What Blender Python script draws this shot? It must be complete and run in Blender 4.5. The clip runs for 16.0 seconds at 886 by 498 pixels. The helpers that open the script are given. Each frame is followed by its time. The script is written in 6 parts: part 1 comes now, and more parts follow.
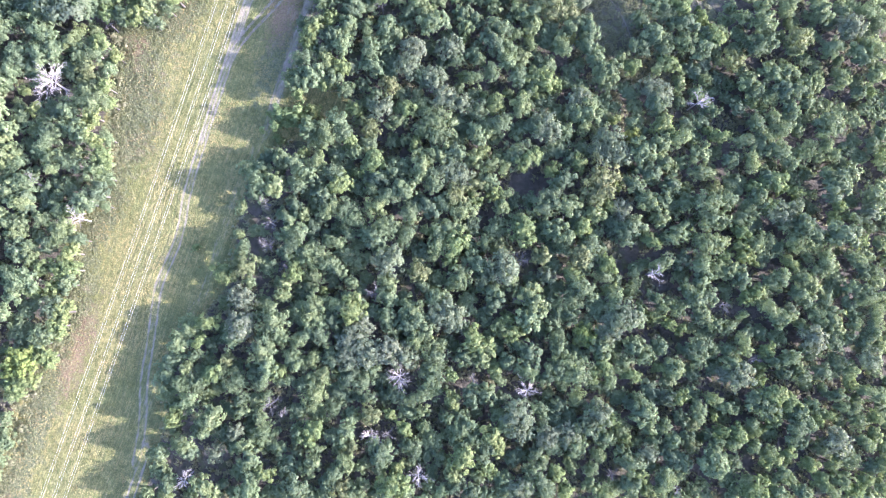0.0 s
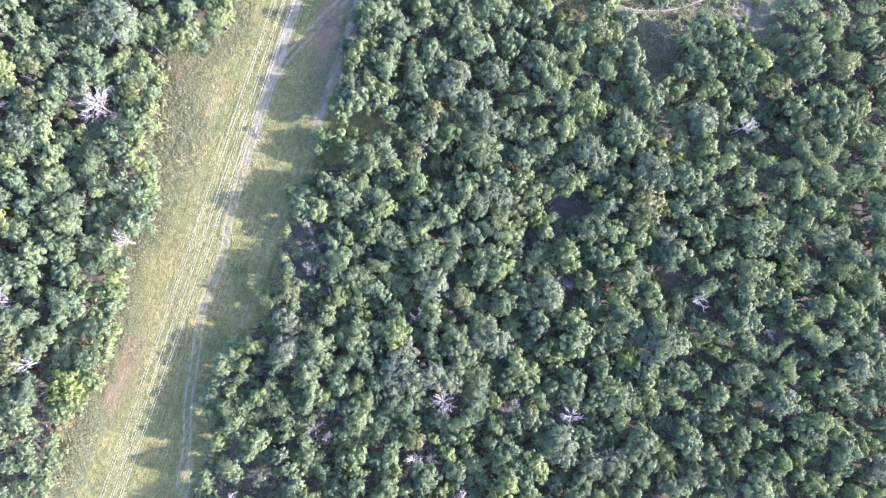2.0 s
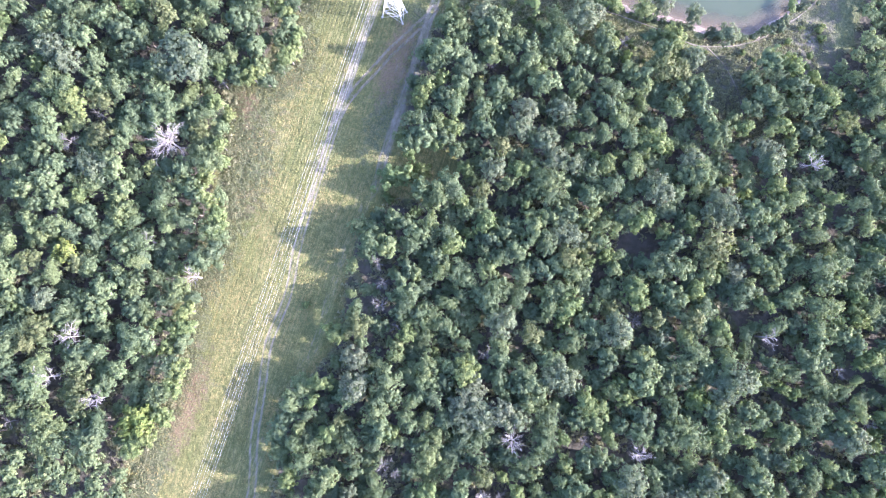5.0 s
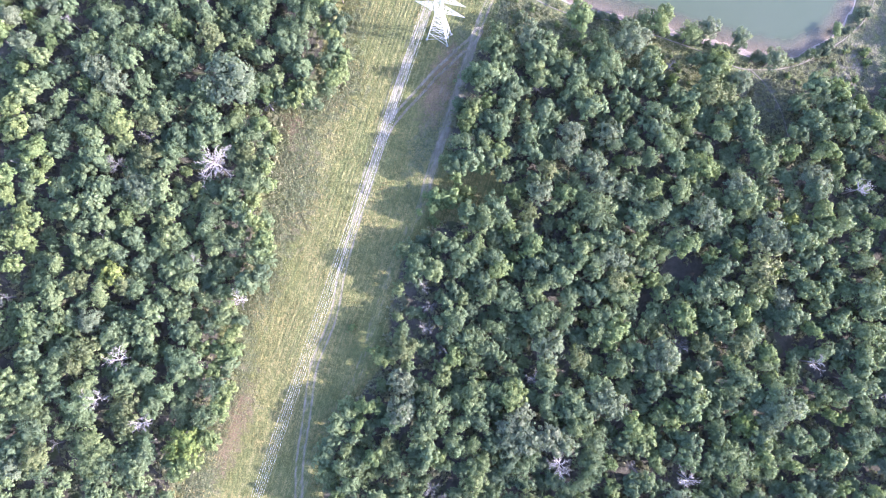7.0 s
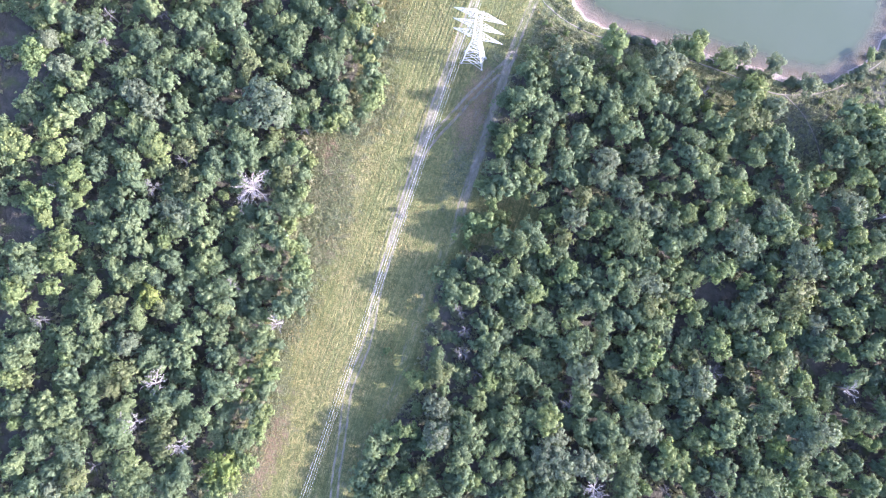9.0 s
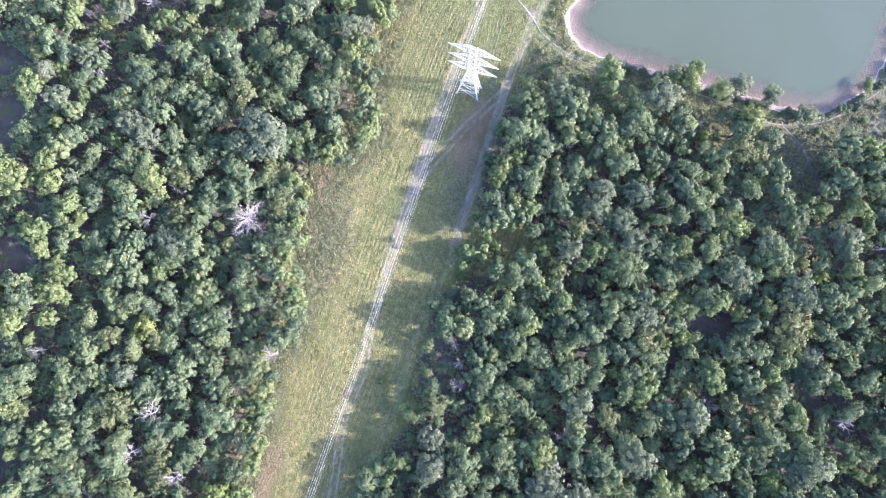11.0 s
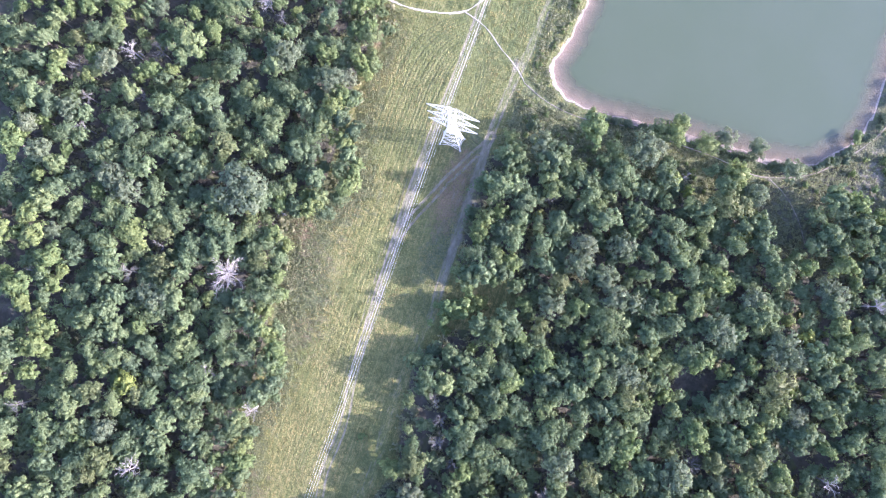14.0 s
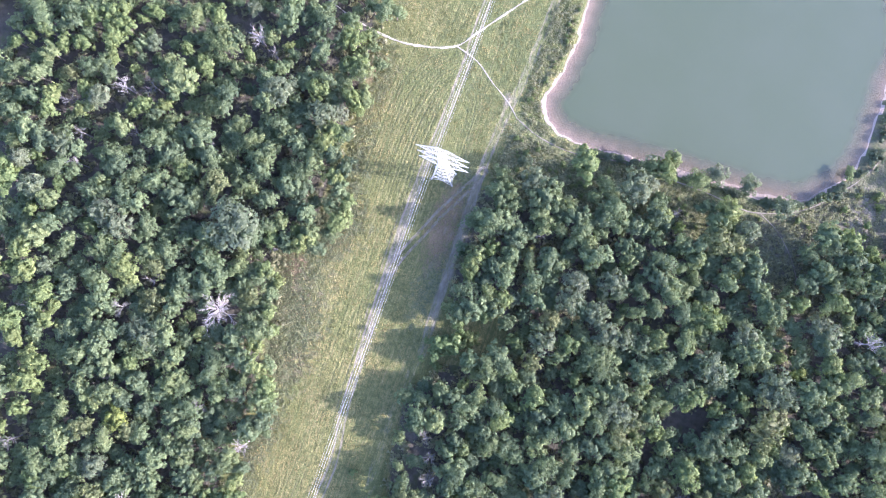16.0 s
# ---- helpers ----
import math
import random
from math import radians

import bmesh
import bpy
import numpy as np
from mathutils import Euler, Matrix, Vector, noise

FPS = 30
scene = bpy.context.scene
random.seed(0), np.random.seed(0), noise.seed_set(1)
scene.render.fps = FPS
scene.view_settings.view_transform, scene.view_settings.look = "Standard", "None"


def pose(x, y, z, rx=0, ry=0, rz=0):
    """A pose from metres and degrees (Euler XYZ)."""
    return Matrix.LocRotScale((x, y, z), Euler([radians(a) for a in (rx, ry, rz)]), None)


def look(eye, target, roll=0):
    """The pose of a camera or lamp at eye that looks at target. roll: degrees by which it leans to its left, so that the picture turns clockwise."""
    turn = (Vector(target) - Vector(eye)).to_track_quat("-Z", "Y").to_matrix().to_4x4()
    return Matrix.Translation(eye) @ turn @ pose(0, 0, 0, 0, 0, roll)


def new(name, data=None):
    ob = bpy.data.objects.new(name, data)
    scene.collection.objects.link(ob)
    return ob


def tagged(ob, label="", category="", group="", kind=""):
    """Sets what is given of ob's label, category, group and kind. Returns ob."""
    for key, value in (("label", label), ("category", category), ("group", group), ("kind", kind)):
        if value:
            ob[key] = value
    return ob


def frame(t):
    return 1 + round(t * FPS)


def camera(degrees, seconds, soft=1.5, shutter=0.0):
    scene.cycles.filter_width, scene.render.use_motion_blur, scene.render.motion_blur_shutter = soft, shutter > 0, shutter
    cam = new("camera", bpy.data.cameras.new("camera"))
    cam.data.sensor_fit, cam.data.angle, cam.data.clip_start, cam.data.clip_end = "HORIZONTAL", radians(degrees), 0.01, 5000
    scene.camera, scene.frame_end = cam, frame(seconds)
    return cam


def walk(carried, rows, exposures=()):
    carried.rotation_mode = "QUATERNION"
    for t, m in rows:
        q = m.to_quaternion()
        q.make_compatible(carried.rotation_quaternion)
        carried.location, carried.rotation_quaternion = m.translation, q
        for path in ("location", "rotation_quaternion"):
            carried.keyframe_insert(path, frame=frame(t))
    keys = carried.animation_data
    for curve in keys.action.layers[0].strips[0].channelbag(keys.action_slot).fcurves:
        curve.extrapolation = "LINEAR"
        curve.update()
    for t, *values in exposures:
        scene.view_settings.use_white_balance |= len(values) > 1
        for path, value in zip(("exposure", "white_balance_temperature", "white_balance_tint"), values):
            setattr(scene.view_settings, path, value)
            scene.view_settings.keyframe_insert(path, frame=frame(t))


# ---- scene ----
# ---------- camera ----------
cam = camera(72.0, 16.0, soft=1.0)
PATH = [
    (0, 65.97, -74.86, 163.28, 4.20, -1.04, 18.12),
    (0.5, 63.10, -73.55, 163.40, 3.97, -0.89, 18.17),
    (1, 60.43, -72.15, 163.53, 3.75, -0.63, 18.24),
    (1.5, 57.36, -71.32, 163.51, 3.69, -0.56, 18.34),
    (2, 54.04, -70.98, 163.63, 3.80, -0.61, 18.43),
    (2.5, 50.68, -70.71, 163.64, 3.92, -0.67, 18.43),
    (3, 47.69, -70.39, 163.68, 4.05, -0.59, 18.47),
    (3.5, 44.77, -70.16, 163.81, 4.23, -0.49, 18.60),
    (4, 41.86, -69.84, 163.88, 4.35, -0.38, 18.62),
    (6.5, 26.45, -67.27, 164.54, 4.45, -0.04, 18.89),
    (7, 22.75, -66.92, 164.60, 4.42, -0.13, 18.92),
    (7.5, 19.15, -66.47, 164.74, 4.39, -0.18, 18.97),
    (8, 16.17, -65.73, 165.06, 4.31, -0.12, 19.03),
    (8.5, 13.67, -64.62, 165.42, 4.23, -0.09, 19.14),
    (9, 12.04, -63.03, 165.96, 4.15, 0.01, 19.18),
    (11.5, 11.12, -50.97, 166.59, 3.83, 0.40, 19.36),
    (12, 11.93, -48.27, 166.44, 3.84, 0.56, 19.40),
    (12.5, 12.53, -45.59, 166.31, 3.88, 0.71, 19.45),
    (13, 12.73, -42.85, 166.22, 3.86, 0.78, 19.48),
    (13.5, 12.88, -40.43, 166.11, 3.93, 0.86, 19.56),
    (14, 12.72, -37.90, 166.30, 3.93, 0.91, 19.59),
    (14.5, 12.78, -35.39, 166.65, 3.94, 1.00, 19.63),
    (15, 12.72, -33.07, 166.78, 4.00, 1.04, 19.70),
    (15.5, 12.77, -30.96, 166.80, 4.14, 1.09, 19.72),
    (16, 12.65, -28.64, 166.90, 4.21, 1.13, 19.72),
]
walk(cam, [(row[0], pose(*row[1:])) for row in PATH], [(0, 2.93, 5330, 28), (6, 2.86, 5330, 28), (8, 2.78, 5330, 28), (16, 2.57, 5330, 28)])

# ---------- light ----------
SUN_UP, SUN_TURN = radians(20.5), radians(77.5)
world = bpy.data.worlds.new("sky")
scene.world = world
world.use_nodes = True
wt = world.node_tree
sky = wt.nodes.new("ShaderNodeTexSky")
sky.sky_type = "NISHITA"
sky.sun_disc = False
sky.sun_elevation, sky.sun_rotation = SUN_UP, SUN_TURN
wt.links.new(sky.outputs["Color"], wt.nodes["Background"].inputs["Color"])
wt.nodes["Background"].inputs["Strength"].default_value = 0.15
sky.dust_density = 2.0
sun_data = bpy.data.lights.new("sun", "SUN")
sun_data.energy, sun_data.angle, sun_data.color = 3.4, radians(0.9), (1.0, 0.90, 0.73)
sun = new("sun", sun_data)
towards_sun = Vector((math.sin(SUN_TURN) * math.cos(SUN_UP), math.cos(SUN_TURN) * math.cos(SUN_UP), math.sin(SUN_UP)))
sun.matrix_world = look(towards_sun * 300, (0, 0, 0))


# ---------- materials ----------
class Mat:
    """A small builder for node materials."""

    def __init__(self, name):
        self.m = bpy.data.materials.new(name)
        self.m.use_nodes = True
        self.t = self.m.node_tree
        self.bsdf = self.t.nodes["Principled BSDF"]
        self.out = self.t.nodes["Material Output"]

    def node(self, kind, **values):
        n = self.t.nodes.new(kind)
        for key, value in values.items():
            setattr(n, key, value)
        return n

    def link(self, a, b):
        self.t.links.new(a, b)

    def put(self, value, socket):
        if isinstance(value, bpy.types.NodeSocket):
            self.link(value, socket)
        else:
            socket.default_value = value

    def noise(self, scale, detail=4.0, rough=0.55, stretch=None, offset=(0, 0, 0)):
        geo = self.node("ShaderNodeNewGeometry")
        mp = self.node("ShaderNodeMapping")
        mp.inputs["Scale"].default_value = stretch or (1, 1, 1)
        mp.inputs["Location"].default_value = offset
        self.link(geo.outputs["Position"], mp.inputs["Vector"])
        n = self.node("ShaderNodeTexNoise")
        n.inputs["Scale"].default_value, n.inputs["Detail"].default_value, n.inputs["Roughness"].default_value = scale, detail, rough
        self.link(mp.outputs["Vector"], n.inputs["Vector"])
        return n.outputs["Fac"]

    def ramp(self, fac, low, high):
        r = self.node("ShaderNodeMapRange", clamp=True)
        self.put(fac, r.inputs["Value"])
        r.inputs["From Min"].default_value, r.inputs["From Max"].default_value = low, high
        return r.outputs["Result"]

    def math(self, op, a, b=0.0):
        n = self.node("ShaderNodeMath", operation=op)
        self.put(a, n.inputs[0])
        self.put(b, n.inputs[1])
        return n.outputs[0]

    def mix(self, fac, a, b):
        n = self.node("ShaderNodeMix", data_type="RGBA")
        self.put(fac, n.inputs[0])
        self.put((*a, 1) if isinstance(a, tuple) else a, n.inputs[6])
        self.put((*b, 1) if isinstance(b, tuple) else b, n.inputs[7])
        return n.outputs[2]

    def layer(self, name):
        a = self.node("ShaderNodeAttribute", attribute_name=name)
        s = self.node("ShaderNodeSeparateColor")
        self.link(a.outputs["Color"], s.inputs["Color"])
        return s.outputs

    def done(self, colour, rough=0.9, bump=None, strength=0.3, distance=0.1, metal=0.0, spec=0.3):
        self.put((*colour, 1) if isinstance(colour, tuple) else colour, self.bsdf.inputs["Base Color"])
        self.put(rough, self.bsdf.inputs["Roughness"])
        self.bsdf.inputs["Metallic"].default_value = metal
        self.bsdf.inputs["Specular IOR Level"].default_value = spec
        if bump is not None:
            b = self.node("ShaderNodeBump")
            b.inputs["Strength"].default_value, b.inputs["Distance"].default_value = strength, distance
            self.link(bump, b.inputs["Height"])
            self.link(b.outputs["Normal"], self.bsdf.inputs["Normal"])
        return self.m


def ground_material():
    m = Mat("ground")
    cover, veg = m.layer("cover"), m.layer("veg")
    big, mid, fine = m.noise(0.06, 3), m.noise(0.45, 5, 0.6), m.noise(2.6, 6, 0.7)
    streak = m.noise(1.0, 4, 0.6, (1.6, 0.06, 1))
    green = m.mix(m.ramp(mid, 0.35, 0.65), (0.105, 0.125, 0.042), (0.165, 0.172, 0.06))
    straw = m.mix(m.ramp(fine, 0.35, 0.65), (0.225, 0.182, 0.07), (0.30, 0.245, 0.105))
    grass = m.mix(m.ramp(m.math("ADD", big, m.math("MULTIPLY", streak, 0.6)), 0.5, 0.9), green, straw)
    lines = m.noise(1.0, 2, 0.5, (2.6, 0.035, 1), (5, 2, 0))
    grass = m.mix(m.math("MULTIPLY", m.ramp(lines, 0.52, 0.60), 0.55), grass, (0.125, 0.135, 0.055))
    lush = m.layer("lush")[0]
    grass = m.mix(m.math("MULTIPLY", lush, m.ramp(mid, 0.25, 0.6)), grass, m.mix(fine, (0.075, 0.10, 0.042), (0.125, 0.142, 0.066)))
    grass = m.mix(m.math("MULTIPLY", m.ramp(lines, 0.46, 0.40), 0.5), grass, (0.27, 0.235, 0.12))
    grass = m.mix(m.ramp(fine, 0.62, 0.42), grass, m.mix(0.4, grass, (0.06, 0.075, 0.035)))
    # Dark green of the scored lines, with the shade of their ridges painted in
    grass = m.mix(m.math("MULTIPLY", m.ramp(m.layer("lush")[2], 0.15, 0.8), m.ramp(mid, 0.2, 0.5)), grass, m.mix(fine, (0.052, 0.060, 0.030), (0.09, 0.10, 0.05)))
    heath = m.mix(m.ramp(m.noise(1.3, 5, 0.65), 0.4, 0.62), (0.078, 0.092, 0.046), (0.16, 0.157, 0.085))
    heath = m.mix(m.ramp(m.noise(0.16, 3), 0.62, 0.78), heath, (0.20, 0.16, 0.105))
    mottle = m.math("MULTIPLY", m.ramp(m.noise(0.85, 5, 0.7, (1, 0.8, 1), (9, 4, 0)), 0.44, 0.60), 0.85)
    grass = m.mix(mottle, grass, m.mix(fine, (0.068, 0.086, 0.030), (0.125, 0.130, 0.050)))
    c = m.mix(m.ramp(m.math("ADD", veg[0], m.math("MULTIPLY", m.math("SUBTRACT", mid, 0.5), 2.2)), 0.3, 0.7), grass, heath)
    rust = m.mix(m.ramp(fine, 0.35, 0.65), (0.135, 0.105, 0.062), (0.235, 0.165, 0.105))
    c = m.mix(m.ramp(m.math("ADD", m.layer("lush")[1], m.math("MULTIPLY", m.math("SUBTRACT", mid, 0.5), 1.4)), 0.3, 0.75), c, rust)
    litter = m.mix(m.ramp(mid, 0.3, 0.7), (0.066, 0.060, 0.047), (0.118, 0.104, 0.085))
    litter = m.mix(m.ramp(m.noise(0.22, 4), 0.52, 0.66), litter, (0.085, 0.095, 0.045))
    c = m.mix(m.ramp(m.math("ADD", veg[1], m.math("MULTIPLY", m.math("SUBTRACT", mid, 0.5), 0.9)), 0.3, 0.7), c, litter)
    soil = m.mix(m.ramp(m.noise(1.1, 5, 0.7, (1, 0.35, 1)), 0.35, 0.65), (0.165, 0.140, 0.108), (0.265, 0.230, 0.180))
    c = m.mix(m.ramp(m.math("ADD", cover[0], m.math("MULTIPLY", m.math("SUBTRACT", m.noise(0.9, 6, 0.7, (1, 0.3, 1)), 0.5), 1.5)), 0.35, 0.85), c, soil)
    sand = m.mix(mid, (0.26, 0.208, 0.19), (0.36, 0.30, 0.28))
    c = m.mix(m.ramp(m.math("ADD", cover[2], m.math("MULTIPLY", m.math("SUBTRACT", mid, 0.5), 0.8)), 0.35, 0.6), c, sand)
    bed = m.mix(m.ramp(veg[2], 0.0, 1.0), m.mix(mid, (0.35, 0.262, 0.232), (0.42, 0.33, 0.30)), m.mix(mid, (0.135, 0.11, 0.085), (0.175, 0.145, 0.115)))
    c = m.mix(m.ramp(veg[2], 0.0, 0.06), c, bed)
    clump = m.noise(1.15, 6, 0.68)
    bump = m.math("ADD", m.math("MULTIPLY", fine, 0.5), m.math("ADD", m.math("MULTIPLY", clump, 1.1), m.math("MULTIPLY", lines, 0.35)))
    return m.done(c, 0.95, bump, 1.0, 0.55, spec=0.1)


def leaf_material(name, dark, light, odd, glow=0.42):
    m = Mat(name)
    info = m.node("ShaderNodeObjectInfo")
    geo = m.node("ShaderNodeNewGeometry")
    c = m.mix(info.outputs["Random"], dark, light)
    c = m.mix(m.ramp(m.math("FRACT", m.math("MULTIPLY", info.outputs["Random"], 7.31)), 0.55, 1.0), c, odd)
    c = m.mix(m.math("MULTIPLY", m.ramp(m.noise(0.11, 3), 0.5, 0.7), 0.5), c, odd)
    isl = m.ramp(geo.outputs["Random Per Island"], 0.0, 1.0)
    hsv = m.node("ShaderNodeHueSaturation")
    m.put(m.math("ADD", m.math("MULTIPLY", isl, 0.7), 0.72), hsv.inputs["Value"])
    m.put(m.math("ADD", m.math("MULTIPLY", isl, -0.03), 0.508), hsv.inputs["Hue"])
    m.link(c, hsv.inputs["Color"])
    c = hsv.outputs["Color"]
    fleck = m.ramp(m.noise(4.5, 3, 0.7), 0.3, 0.7)
    c = m.mix(fleck, m.mix(0.35, c, (0.02, 0.03, 0.015)), m.mix(0.18, c, (0.3, 0.33, 0.2)))
    m.done(c, 0.6, spec=0.2)
    tr = m.node("ShaderNodeBsdfTranslucent")
    warm = m.mix(0.35, c, (0.20, 0.26, 0.03))
    m.link(warm, tr.inputs["Color"])
    ms = m.node("ShaderNodeMixShader")
    ms.inputs[0].default_value = glow
    m.link(m.bsdf.outputs[0], ms.inputs[1])
    m.link(tr.outputs[0], ms.inputs[2])
    m.link(ms.outputs[0], m.out.inputs["Surface"])
    return m.m


def bark_material(name, a, b):
    m = Mat(name)
    n = m.noise(3.0, 5, 0.7, (1, 1, 0.25))
    return m.done(m.mix(m.ramp(n, 0.3, 0.7), a, b), 0.9, n, 0.6, 0.05, spec=0.15)


def water_material():
    m = Mat("pond_water")
    depth = m.layer("depth")
    c = m.mix(m.ramp(depth[0], 0.0, 0.46), (0.175, 0.138, 0.108), (0.058, 0.070, 0.040))
    c = m.mix(m.ramp(m.noise(0.05, 3), 0.4, 0.7), c, m.mix(0.5, c, (0.066, 0.076, 0.049)))
    m.done(c, 0.07, m.math("ADD", m.noise(1.6, 4, 0.6), m.noise(0.4, 2)), 0.06, 0.12, spec=0.5)
    tr = m.node("ShaderNodeBsdfTransparent")
    tr.inputs["Color"].default_value = (0.92, 0.89, 0.85, 1)
    ms = m.node("ShaderNodeMixShader")
    m.link(m.ramp(m.math("ADD", depth[0], m.math("MULTIPLY", m.math("SUBTRACT", m.noise(0.3, 4), 0.5), 0.2)), -0.28, 0.5), ms.inputs[0])
    m.link(tr.outputs[0], ms.inputs[1])
    m.link(m.bsdf.outputs[0], ms.inputs[2])
    m.link(ms.outputs[0], m.out.inputs["Surface"])
    return m.m


def steel_material():
    m = Mat("galvanised_steel")
    n = m.noise(2.0, 4, 0.6)
    return m.done(m.mix(n, (0.54, 0.515, 0.485), (0.68, 0.65, 0.62)), 0.5, metal=0.25, spec=0.5)


GROUND = ground_material()
LEAVES = {
    "green": leaf_material("green_leaves", (0.080, 0.116, 0.070), (0.144, 0.196, 0.098), (0.172, 0.212, 0.090)),
    "grey": leaf_material("grey_green_leaves", (0.112, 0.142, 0.090), (0.140, 0.170, 0.105), (0.16, 0.178, 0.12)),
    "bright": leaf_material("bright_green_leaves", (0.126, 0.178, 0.066), (0.156, 0.203, 0.072), (0.17, 0.206, 0.072)),
    "heather": leaf_material("heather_leaves", (0.20, 0.21, 0.115), (0.245, 0.245, 0.14), (0.24, 0.215, 0.135), 0.5),
    "olive": leaf_material("olive_green_leaves", (0.118, 0.140, 0.060), (0.145, 0.163, 0.070), (0.155, 0.165, 0.075)),
    "yellow": leaf_material("yellow_leaves", (0.16, 0.21, 0.05), (0.20, 0.23, 0.055), (0.23, 0.23, 0.07)),
}
BARK = bark_material("grey_brown_bark", (0.07, 0.06, 0.05), (0.17, 0.15, 0.13))
DEADTWIGS = bark_material("grey_dead_twigs", (0.10, 0.092, 0.086), (0.19, 0.175, 0.168))
DEADWOOD = bark_material("bleached_deadwood", (0.215, 0.192, 0.18), (0.37, 0.335, 0.32))
WATER = water_material()
STEEL = steel_material()


# ---------- mesh helpers ----------
rng = np.random.default_rng(7)


def mesh_object(name, verts, faces, material, parent=None, label="", smooth=False):
    me = bpy.data.meshes.new(name)
    me.from_pydata(verts, [], faces)
    me.materials.append(material)
    if smooth:
        me.shade_smooth()
    ob = new(name, me)
    ob.parent = parent
    return tagged(ob, label)


class Soup:
    """Collects tubes, boxes and leaves for one mesh."""

    def __init__(self):
        self.v, self.f, self.n = [], [], 0

    def add(self, verts, faces):
        self.v.extend(map(tuple, verts))
        self.f.extend(tuple(i + self.n for i in f) for f in faces)
        self.n += len(verts)

    def tube(self, pts, radii, sides=5):
        pts = [Vector(p) for p in pts]
        rings = []
        for i, p in enumerate(pts):
            d = (pts[min(i + 1, len(pts) - 1)] - pts[max(i - 1, 0)]).normalized()
            a = d.cross(Vector((0.31, 0.17, 0.93)) if abs(d.z) < 0.9 else Vector((1, 0.1, 0))).normalized()
            b = d.cross(a)
            rings += [p + radii[i] * (math.cos(q) * a + math.sin(q) * b) for q in (2 * math.pi * k / sides for k in range(sides))]
        faces = []
        for i in range(len(pts) - 1):
            for k in range(sides):
                l = (k + 1) % sides
                faces.append((i * sides + k, i * sides + l, (i + 1) * sides + l, (i + 1) * sides + k))
        faces.append(tuple(range(sides))[::-1])
        faces.append(tuple((len(pts) - 1) * sides + k for k in range(sides)))
        self.add(rings, faces)

    def bar(self, a, b, w):
        self.tube([a, b], [w, w], 4)

    def make(self, name, material, parent=None, label="", smooth=False):
        return mesh_object(name, self.v, self.f, material, parent, label, smooth)


def line_distance(px, py, line):
    """Distance of points from a polyline."""
    best = np.full(px.shape, 1e9)
    for (ax, ay), (bx, by) in zip(line[:-1], line[1:]):
        dx, dy = bx - ax, by - ay
        t = np.clip(((px - ax) * dx + (py - ay) * dy) / (dx * dx + dy * dy), 0, 1)
        best = np.minimum(best, np.hypot(px - ax - t * dx, py - ay - t * dy))
    return best


def inside(px, py, ring):
    res = np.zeros(px.shape, bool)
    for (ax, ay), (bx, by) in zip(ring, ring[1:] + ring[:1]):
        hit = ((ay > py) != (by > py)) & (px < (bx - ax) * (py - ay) / (by - ay + 1e-12) + ax)
        res ^= hit
    return res


def smooth_line(line, step=1.0):
    """A rounded polyline through the given corners."""
    p = [Vector(q) for q in line]
    p = [2 * p[0] - p[1]] + p + [2 * p[-1] - p[-2]]
    out = []
    for i in range(1, len(p) - 2):
        n = max(2, int((p[i + 1] - p[i]).length / step))
        for k in range(n):
            t = k / n
            q = 0.5 * (2 * p[i] + (p[i + 1] - p[i - 1]) * t + (2 * p[i - 1] - 5 * p[i] + 4 * p[i + 1] - p[i + 2]) * t * t
                       + (3 * p[i] - p[i - 1] - 3 * p[i + 1] + p[i + 2]) * t ** 3)
            out.append((q.x, q.y))
    return out + [tuple(line[-1])]


# ---------- plan ----------
SHORE = smooth_line([(20.1, 62), (21.2, 52.8), (20.6, 42.3), (18.6, 34), (19, 28.2), (23.5, 23.8), (30.4, 22), (37, 22.4), (49, 23.6), (59, 24.2), (73, 25),
                     (83, 25.4), (93.4, 27.6), (100, 34), (104.4, 40.8), (105.6, 48), (105.9, 57.7), (106, 66), (107, 80), (98, 96), (78, 106), (52, 104),
                     (32, 94), (22, 78), (20.1, 62)], 1.5)[:-1]
SHORE = [(x + 0.28 * math.sin(1.9 * i) + 0.22 * math.sin(0.83 * i + 1), y + 0.28 * math.cos(2.3 * i) + 0.22 * math.sin(0.71 * i)) for i, (x, y) in enumerate(SHORE)]
EDGE_WEST = [(-40, 400), (-34, 70), (-33, 43), (-28, 23), (-29, 10), (-28, -6), (-27, -20), (-36, -33), (-31, -48), (-26, -77), (-28, -93), (-23, -110), (-25, -129), (-24, -170), (-24, -600)]
EDGE_EAST = [(10, 13), (9, -12), (11, -33), (17, -38), (20, -44), (12, -53), (9, -58), (10, -73), (14, -88), (9, -102), (6, -112), (10, -127), (11, -146), (11, -600)]
BANK_WOOD = [(10, 1), (22, 2), (35, 4), (48, 6), (60, 8), (76, 7), (84, 8), (88, 3), (100, 2), (104, 12), (118, 20), (125, 60), (125, 400)]
